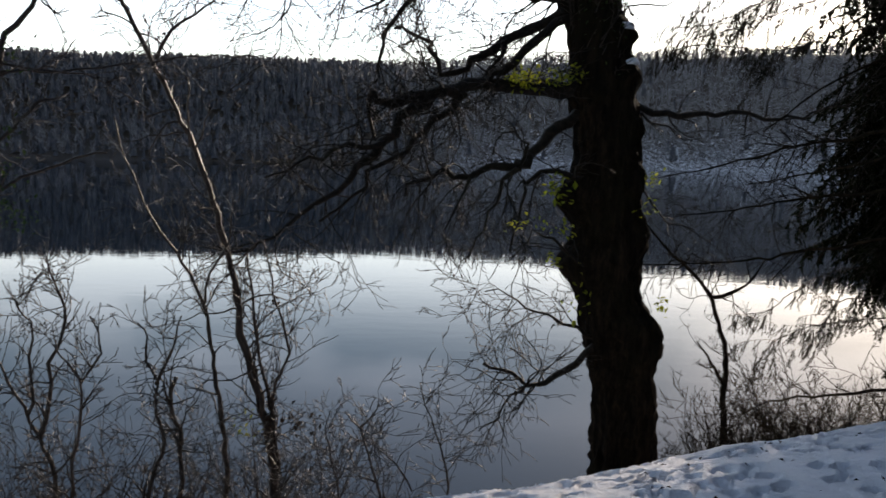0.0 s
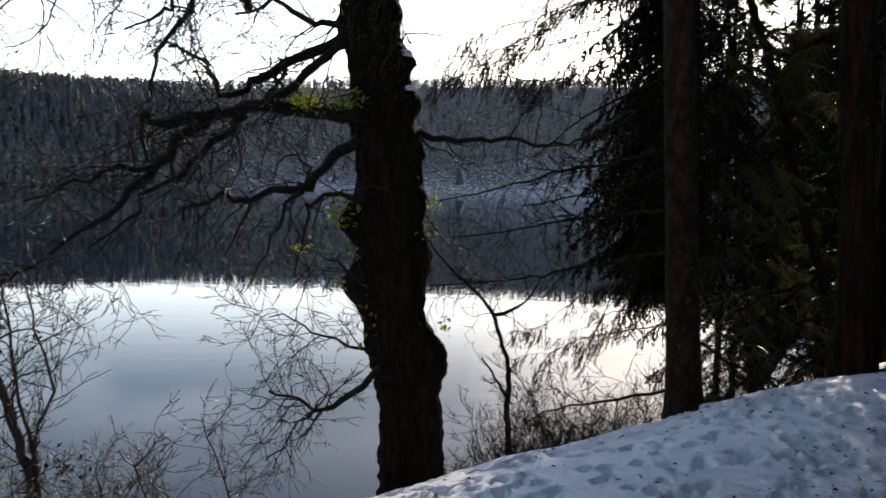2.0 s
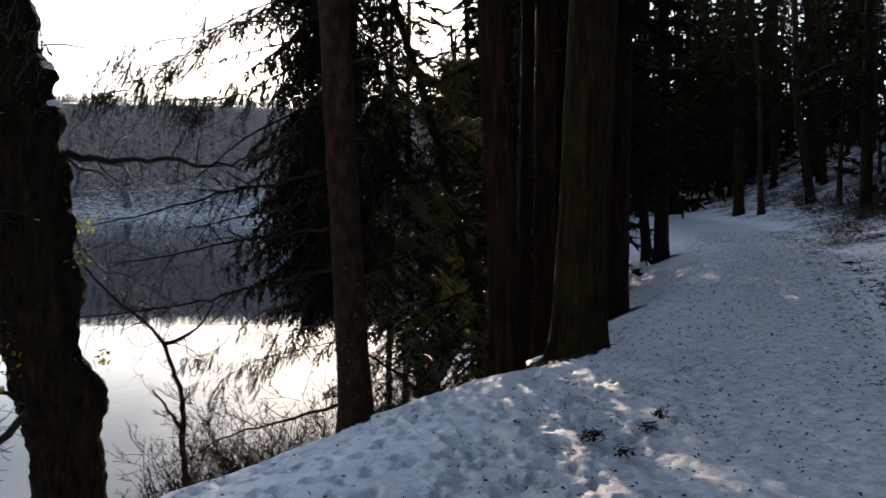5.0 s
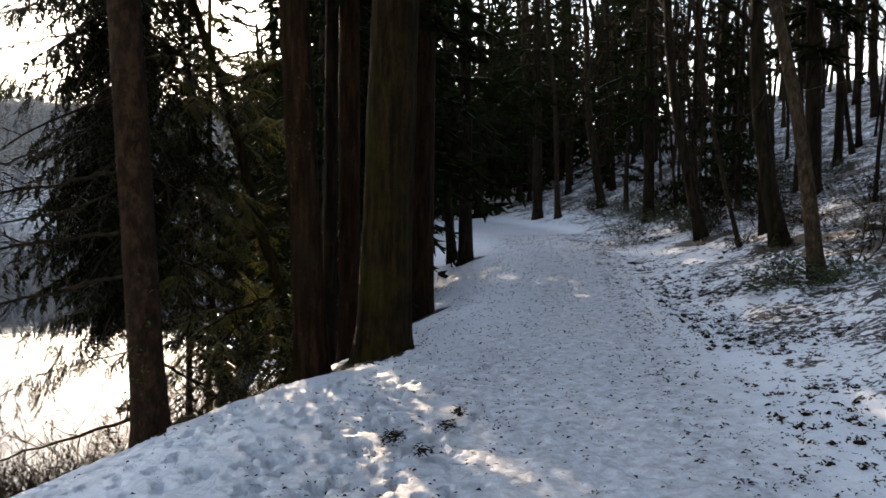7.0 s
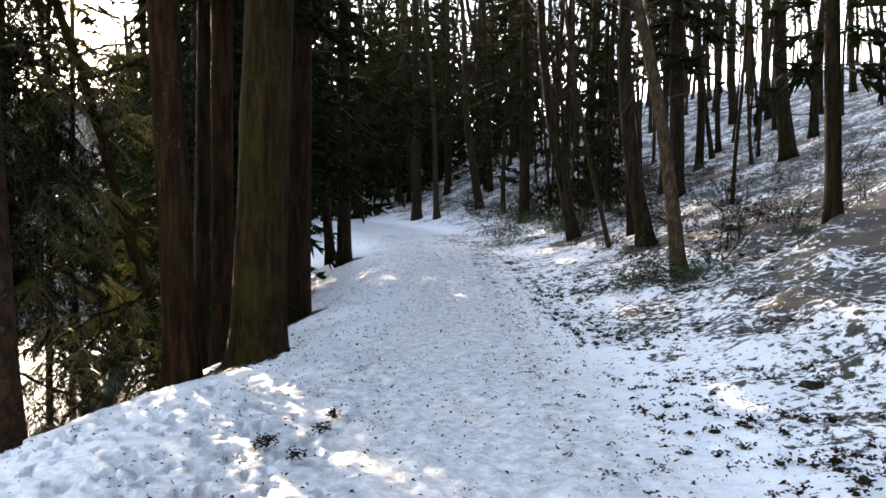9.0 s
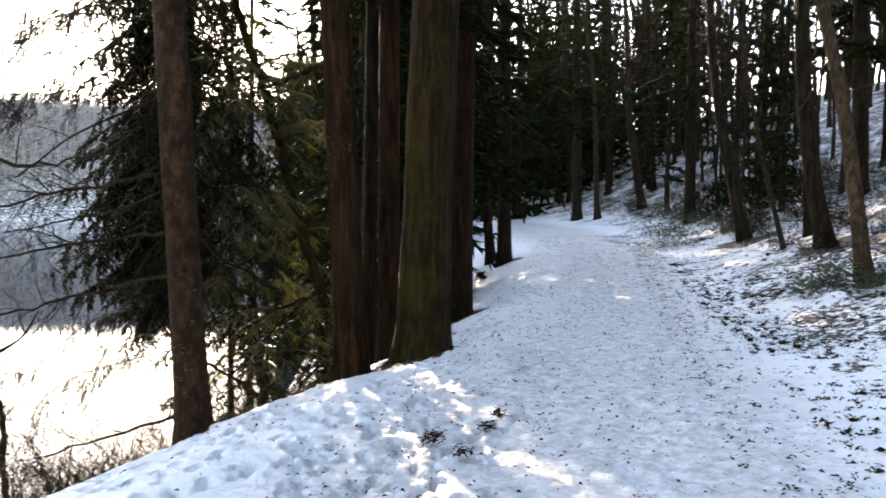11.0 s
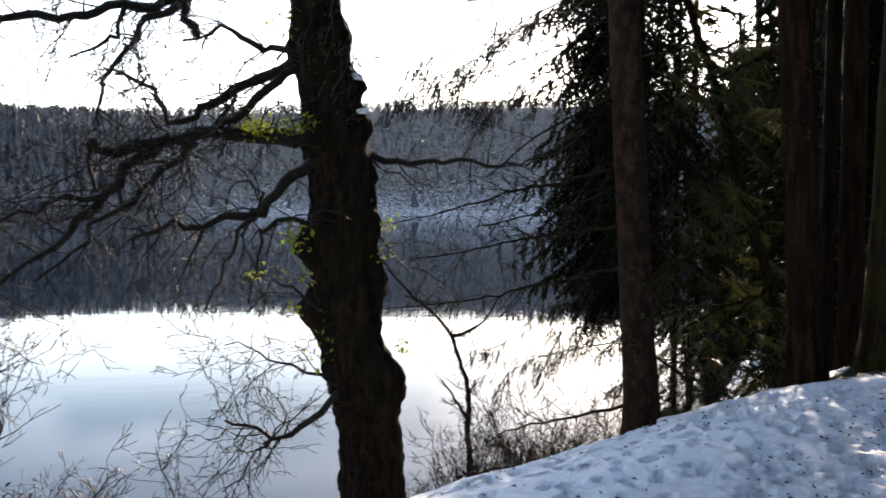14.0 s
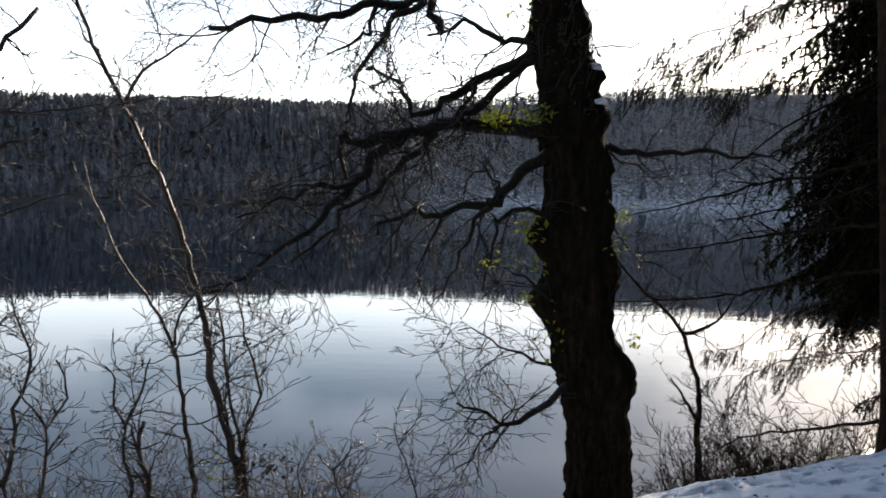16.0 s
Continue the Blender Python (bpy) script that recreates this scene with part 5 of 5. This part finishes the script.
plant(PROTO[1], 34.8, 21.2, 1.0, (-0.04, 0.1), 3.7, label=SLOPE)
plant(PROTO[0], 39.4, 23.5, 1.2, (-0.06, 0.12), 5.7, label=SLOPE)
plant(PROTO[0], 41.2, 11.2, 1.25, (0.02, 0.06), 1.7)
plant(PROTO[1], 40.4, 9.3, 1.0, (0.03, 0.07), 3.0)
wrng = random.Random(123)
placed = [(18.9, 15.9), (21.1, 9.7), (12.9, 4.0), (17.3, 6.2), (25.6, 8.5), (26.9, 5.5), (15.4, 2.4), (33.9, 22.8), (34.8, 21.2)]
made = 0
while made < 215:
    s = wrng.uniform(14, 95)
    v = wrng.uniform(-32, 30)
    x, y = plan(s, v)
    edge = float(np.interp(s, [0, 22, 40, 80], [3.0, 2.2, 6.5, 23]))
    toe_v = float(np.interp(s, [8, 14, 25, 36, 60, 100], [-4.2, -4.6, -4.8, -2.8, 5.0, 20]))
    if toe_v < v < edge + 0.3 or v > edge + 7 or v < toe_v - 26 or s + abs(v) * 0.3 < 24 or (v < -4 and s < 26):
        continue
    if sunlane(x, y) or (math.atan2(x, y) > radians(64) and s > 30 and wrng.random() < 0.45) or min(math.hypot(x - a, y - b) for a, b in placed) < (1.6 if s > 30 else 2.4):
        continue
    placed.append((x, y))
    made += 1
    lake = v > edge
    proto = wrng.choice((CONIFER[:3] if s < 55 else DEEP) if lake or wrng.random() < (0.6 if math.degrees(math.atan2(x, y)) < 56 else 0.25 if math.degrees(math.atan2(x, y)) < 62 else 0.06) else PROTO[:4])
    plant(proto, x, y, wrng.uniform(0.75, 1.25), (wrng.gauss(0, 0.03), wrng.gauss(0.03, 0.04)), wrng.uniform(0, 6.28), slim=1.0 if proto in CONIFER + DEEP else 0.78)
# unseen conifers added behind and beside the path to block sky light there
made = 0
while made < 100:
    s, v = wrng.uniform(-34, 14), wrng.uniform(-30, -5.5)
    x, y = plan(s, v)
    if math.hypot(x, y) < 8.5 or (s > 0 and math.degrees(math.atan2(x, y)) < 104) or min(math.hypot(x - a, y - b) for a, b in placed) < 2.2:
        continue
    placed.append((x, y))
    made += 1
    plant(wrng.choice(DEEP), x, y, wrng.uniform(1.2, 1.7), (0, 0), wrng.uniform(0, 6.28))
# dense wood closing the view along the path
made = 0
while made < 34:
    az, r = radians(wrng.uniform(40, 62)), wrng.uniform(48, 92)
    x, y = r * math.sin(az), r * math.cos(az)
    if min(math.hypot(x - a, y - b) for a, b in placed) < 1.8 or float(lift(x, y)) < -3:
        continue
    placed.append((x, y))
    made += 1
    plant(wrng.choice(DEEP if az < radians(56.5) else PROTO[:4]), x, y, wrng.uniform(1.0, 1.4), (0, 0), wrng.uniform(0, 6.28))
# trees along the brow of the slope
made = 0
while made < 46:
    az, r = radians(wrng.uniform(56, 86)), wrng.uniform(42, 88)
    x, y = r * math.sin(az), r * math.cos(az)
    if min(math.hypot(x - a, y - b) for a, b in placed) < 1.3 or along(x, y)[1] > -4:
        continue
    placed.append((x, y))
    made += 1
    kind = wrng.random()
    plant(DEEP[made % 2] if kind < (0.25 if az < radians(71) else 0.08) else PROTO[4], x, y, wrng.uniform(0.7, 1.2), (wrng.gauss(0, 0.03), wrng.gauss(0.03, 0.03)), wrng.uniform(0, 6.28))
for x, y, k, c in [(27.2, 13.0, 0.6, 1), (30.3, 13.5, 0.7, 0), (26.0, 10.9, 0.55, 1)]:
    plant(CONIFER[c], x, y, k, (0, 0), x)
plant(CONIFER[1], 32.15, 14.5, 0.8, (0, 0), 1.0)
plant(CONIFER[1], 29.5, 12.6, 0.55, (0, 0), 2.0)
# slender poles among the trees of the slope
made = 0
while made < 34:
    s, v = wrng.uniform(18, 46), wrng.uniform(-17, -4)
    x, y = plan(s, v)
    if min(math.hypot(x - a, y - b) for a, b in placed) < 1.1:
        continue
    placed.append((x, y))
    made += 1
    plant(PROTO[3 if made % 3 else 2], x, y, wrng.uniform(0.4, 0.7), (wrng.gauss(0, 0.04), wrng.gauss(0.05, 0.05)), wrng.uniform(0, 6.28))
# thicket of evergreens behind the great trunks; several added to block low sun
for x, y, k, c in [(15.4, 15.0, 0.9, 2), (9.6, 11.0, 0.7, 1), (10.3, 12.0, 0.7, 1), (13.3, 16.8, 0.6, 1), (9.6, 14.6, 1.0, 3), (14.3, 14.4, 1.0, 3), (15.0, 13.8, 1.0, 3), (11.0, 12.6, 0.9, 1), (18.3, 19.5, 1.1, 1), (11.5, 13.2, 1.0, 1), (13.6, 15.6, 1.1, 1), (12.5, 14.4, 1.1, 1), (16.5, 16.5, 1.0, 1), (17.5, 18.5, 1.1, 1), (15.5, 18.5, 1.1, 1)]:
    plant(CONIFER[c], x, y, k, (0, 0), x)
for t in PROTO + CONIFER + DEEP:
    for o in list(t.children_recursive) + [t]:
        bpy.data.objects.remove(o)


# ---- undergrowth on the slope ----
def bramble_mesh(seed, mat, n, spread):
    rng = random.Random(seed)
    b = Buf()
    for _ in range(n):
        a = rng.uniform(0, 6.28)
        p = Vector((rng.gauss(0, spread), rng.gauss(0, spread), 0))
        pts, _r = grow(b, p, Vector((math.cos(a), math.sin(a), 0.9)), rng.uniform(0.4, 0.9), 0.006, 1, rng, 0.15, -0.05, 0.1, 5.0, 3)
        for q in pts[2:]:
            for _ in range(2):
                b.leaf(q + gauss_vec(rng, 0.04), gauss_vec(rng).normalized(), Vector((0, 0, 1)), rng.uniform(0.05, 0.09), 0.05, 1)
    return b.mesh("foliage", [TWIG_BARK, mat], False)


BRAMBLE = [bramble_mesh(201, IVY, 48, 0.28), bramble_mesh(202, IVY, 44, 0.5), bramble_mesh(203, DEAD_LEAF, 38, 0.5)]
for k, x, y, sc in [(0, 12.7, 3.95, 1.15), (0, 12.5, 4.4, 0.9), (0, 12.9, 3.6, 0.7), (1, 17.2, 6.3, 0.8), (2, 24.5, 13.5, 1.2), (1, 26.5, 14.8, 1.2), (2, 22.5, 12.0, 1.0), (2, 21.5, 9.2, 0.8), (1, 29.0, 15.5, 1.3), (2, 19.0, 6.0, 1.1), (2, 17.0, 3.6, 1.0), (1, 16.0, 2.6, 0.9),
                    (2, 25.0, 11.5, 1.4), (2, 22.0, 7.8, 1.3), (1, 23.5, 10.8, 1.1), (0, 14.6, 2.6, 0.6), (2, 28.0, 12.5, 1.5), (2, 31.0, 14.5, 1.5), (1, 17.26, 4.55, 0.55), (1, 21.5, 6.0, 0.7), (2, 21.1, 7.2, 0.9), (2, 25.0, 10.7, 1.1), (1, 22.3, 12.8, 0.8)]:
    t = thing("bramble", stand(x, y, 0.04), "low evergreen bramble and ivy in the snow" if k < 2 else "brown withered bramble in the snow", "bush", "undergrowth on the slope")
    t.scale, t.rotation_euler.z = (sc, sc, sc * 0.7), x * 3.1
    piece("foliage", BRAMBLE[k], t)


urng = random.Random(205)
for k in range(16):
    s = urng.uniform(21, 38)
    x, y = plan(s, float(np.interp(s, [21, 25, 36], [-4.0, -4.2, -2.6])) - urng.uniform(0, 6))
    t = thing("bramble", stand(x, y, 0.05), "brown withered bramble in the snow" if k % 3 else "low evergreen bramble and ivy in the snow", "bush", "undergrowth on the slope")
    sc = urng.uniform(1.0, 1.7)
    t.scale, t.rotation_euler.z = (sc, sc, sc * 0.8), urng.uniform(0, 6.28)
    piece("foliage", BRAMBLE[2 if k % 3 else 1], t)


# dry brown scrub among the trees on the slope
def scrub_mesh(seed):
    rng = random.Random(seed)
    b = Buf()
    for _ in range(7):
        a = rng.uniform(0, 6.28)
        grow(b, Vector((rng.gauss(0, 0.12), rng.gauss(0, 0.12), 0)), Vector((math.cos(a) * 0.5, math.sin(a) * 0.5, 1)), rng.uniform(0.6, 1.3), 0.009, 2, rng, 0.2, 0.02, 0.16, 3.0, 3, 0.3, 0, None, 1.0, 0.004)
    return b.mesh("stem", [WOOD_BARK])


SCRUB = [scrub_mesh(211), scrub_mesh(212), scrub_mesh(213)]
crng = random.Random(214)
for k in range(90):
    s = crng.uniform(13, 44)
    v = float(np.interp(s, [13, 25, 36, 44], [-3.6, -3.8, -2.4, -0.5])) - abs(crng.gauss(0, 4.0))
    x, y = plan(s, v)
    t = thing("scrub", stand(x, y, 0.04), "dry leafless scrub in the snow", "bush", "undergrowth on the slope")
    sc = crng.uniform(0.6, 1.3)
    t.scale, t.rotation_euler.z = (sc, sc, sc), crng.uniform(0, 6.28)
    piece("stem", SCRUB[k % 3], t)


def stone(x, y, size, seed, label):
    """A half-buried mossy stone."""
    rng = random.Random(seed)
    bm = bmesh.new()
    bmesh.ops.create_icosphere(bm, subdivisions=3, radius=1)
    for v in bm.verts:
        k = 1 + 0.4 * noise.noise(v.co * 1.3 + Vector((seed, 0, 0))) + 0.12 * noise.noise(v.co * 4.0 + Vector((0, seed, 0)))
        v.co = Vector((v.co.x * size * k * 1.25, v.co.y * size * k, v.co.z * size * 0.7 * k))
    me = bpy.data.meshes.new("stone")
    bm.to_mesh(me)
    bm.free()
    me.materials.append(STONE)
    me.polygons.foreach_set("use_smooth", [True] * len(me.polygons))
    t = thing("stone", stand(x, y, 0.03), label, "stone", "stones on the slope")
    t.rotation_euler.z = rng.uniform(0, 6.28)
    piece("body", me, t)
    piece("snow_cap", snow_blob(size * 0.7, size * 0.5, size * 0.18, rng), t, "thin snow on top", Matrix.Translation((size * 0.2, 0, size * 0.62)))


stone(16.95, 4.4, 0.2, 3, "dark half-buried stone on the snowy slope")
stone(6.95, 1.08, 0.085, 8, "small dark stone in the snow beside the path")


# ---- litter on the snow ----
def litter():
    rng = random.Random(301)
    b = Buf()
    for _ in range(22000):
        kind = rng.random()
        s = 3.0 + 30 * rng.random() ** 0.9
        toe = float(np.interp(s, [8, 14, 25, 36], [-2.3, -2.4, -2.6, -1.2]))
        if kind < 0.58:
            v = toe + 1.2 - abs(rng.gauss(0, 4.2))
        elif kind < 0.92:
            v = rng.uniform(toe - 0.3, 1.5)
        else:
            v = rng.uniform(0, 3.2)
        x, y = plan(s, v)
        z = float(lift(x, y)) + 0.012
        big = rng.uniform(0.006, 0.02) if kind >= 0.58 else 0.006 + 0.018 * rng.random() ** 2.5
        for _ in range(rng.choice([1, 1, 2]) if kind >= 0.58 else rng.choice([2, 3, 4, 5])):
            a = rng.uniform(0, 6.28)
            b.leaf(Vector((x + rng.gauss(0, big), y + rng.gauss(0, big), z + rng.uniform(0, big * 0.5))), Vector((math.cos(a), math.sin(a), rng.gauss(0.1, 0.3))).normalized(), Vector((rng.gauss(0, 0.5), rng.gauss(0, 0.5), 1)), big * 2.0, big * 0.7, 0, rng.uniform(0.05, 0.4))
    return b.mesh("leaf_litter", [DEAD_LEAF], False)


tagged(new("leaf_litter", litter()), "dead brown leaves scattered over snow", "leaf litter", kind="stuff")

for x, y, n, sp in [(4.1, 3.82, 34, 0.1), (4.55, 3.75, 22, 0.08), (4.9, 3.95, 22, 0.07), (4.0, 3.45, 14, 0.07), (1.05, 6.35, 16, 0.12), (1.3, 6.5, 20, 0.1), (0.7, 6.2, 12, 0.12), (1.6, 6.55, 14, 0.09), (2.3, 6.6, 10, 0.08), (3.2, 6.45, 10, 0.08)]:
    t = thing("leaf_clump", stand(x, y, -0.02), "dark clump of wet dead leaves on the snow", "leaves", "leaf clumps by the path")
    piece("leaves", leaf_cluster((0, 0, 0.02), (sp * 0.42, sp * 0.26, 0.018), n * 5, 0.032, random.Random(int(x * 100)), DEAD_LEAF, "leaves", 0.25), t)


def clods():
    """Knobs of leaf mould that stick out of the snow along the foot of the slope."""
    rng = random.Random(311)
    b = Buf()
    for _ in range(1150):
        s = 3.2 + 17 * rng.random() ** 1.2
        toe = float(np.interp(s, [8, 14, 25, 36], [-2.3, -2.4, -2.6, -1.2]))
        v = toe + 0.5 - abs(rng.gauss(0, 2.8))
        x, y = plan(s, v)
        if lattice(np.array([x * 0.9]), np.array([y * 0.9]), 8)[0] < 0.36:
            continue
        c = Vector((x, y, float(lift(x, y)) + 0.01))
        size = 0.012 + 0.042 * rng.random() ** 2
        rows = []
        for q in range(3):
            ring = []
            for k in range(6):
                a = 1.047 * k + q * 0.5
                rr = size * (0.75, 0.55, 0.2)[q] * rng.uniform(0.4, 1.5)
                ring.append(len(b.v))
                b.v.append(c + Vector((math.cos(a) * rr * 1.3, math.sin(a) * rr, size * (-0.2, 0.2, 0.3)[q] * rng.uniform(0.5, 1.5))))
            rows.append(ring)
        for q in range(2):
            for k in range(6):
                b.f.append((rows[q][k], rows[q][(k + 1) % 6], rows[q + 1][(k + 1) % 6], rows[q + 1][k]))
                b.m.append(0)
        b.f.append(tuple(rows[2]))
        b.m.append(0)
        for _ in range(int(10 + size * 260)):
            a = rng.uniform(0, 6.28)
            b.leaf(c + Vector((rng.gauss(0, size * 1.2), rng.gauss(0, size * 0.9), size * rng.uniform(0.0, 0.5))), Vector((math.cos(a), math.sin(a), rng.gauss(0.2, 0.4))).normalized(), Vector((rng.gauss(0, 0.4), rng.gauss(0, 0.4), 1)), rng.uniform(0.018, 0.042), rng.uniform(0.01, 0.022), 0, 0.3)
    return b.mesh("leaf_mould", [DEAD_LEAF], False)


tagged(new("leaf_mould", clods()), "dark knobs of leaf mould poking out of snow", "leaf mould", kind="stuff")


# ---- woods on the far shore ----
def far_woods():
    rng = random.Random(401)
    nv, nf, verts, faces, slots = 0, 0, [], [], []
    for _ in range(12500):
        azd = rng.uniform(-40, 62)
        az = radians(azd)
        depth = 108 * rng.random() ** 0.8
        r = 293 + 10 * math.sin(az * 9) + depth
        x, y = r * math.sin(az), r * math.cos(az)
        z = float(lift(x, y)) - 0.3
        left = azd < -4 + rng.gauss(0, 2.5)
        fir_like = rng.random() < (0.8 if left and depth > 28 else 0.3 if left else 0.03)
        if not left and depth < 20 and rng.random() < 0.35:
            continue
        h = rng.uniform(4.5, 6.8) if fir_like else rng.uniform(5, 9)
        ridge_row = depth > 62
        h *= 0.7 if ridge_row else 1.0
        if fir_like:
            w = h * rng.uniform(0.2, 0.32)
            for tier in range(3):
                z0, z1, ww = z + h * (0.12 + 0.27 * tier), z + h * (0.55 + 0.24 * tier), w * (1 - 0.28 * tier)
                base = len(verts)
                off = rng.uniform(0, 6.28)
                verts.extend((x + ww * rng.uniform(0.7, 1.2) * math.cos(off + k * 1.047), y + ww * math.sin(off + k * 1.047), z0 + rng.uniform(-0.4, 0.4)) for k in range(6))
                verts.append((x, y, min(z1, z + h)))
                faces.extend((base + k, base + (k + 1) % 6, base + 6) for k in range(6))
                slots.extend([1] * 6)
        else:
            base = len(verts)
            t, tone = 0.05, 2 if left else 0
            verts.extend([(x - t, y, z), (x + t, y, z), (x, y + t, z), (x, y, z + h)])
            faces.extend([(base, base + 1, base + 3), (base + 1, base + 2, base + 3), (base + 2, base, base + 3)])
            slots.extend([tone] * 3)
            for _ in range(22 if ridge_row else 18):
                zz = z + h * rng.uniform(0.02 if ridge_row else 0.15, 0.75)
                a = rng.uniform(0, 6.28)
                ln = h * rng.uniform(0.16, 0.32)
                d = (math.cos(a) * ln * 0.8, math.sin(a) * ln * 0.8, ln * 0.7)
                base = len(verts)
                verts.extend([(x, y, zz - 0.09), (x + 0.06, y, zz + 0.09), (x + d[0], y + d[1], zz + d[2])])
                faces.append((base, base + 1, base + 2))
                slots.append(tone)
    return mesh_object("far_woods", verts, faces, [HAZED_BARK, HAZED_NEEDLES, HAZED_DIM], False, slots)


tagged(new("far_woods", far_woods()), "wooded hillside across the lake, bare trees and conifers with haze in their colours", "woods", kind="stuff")
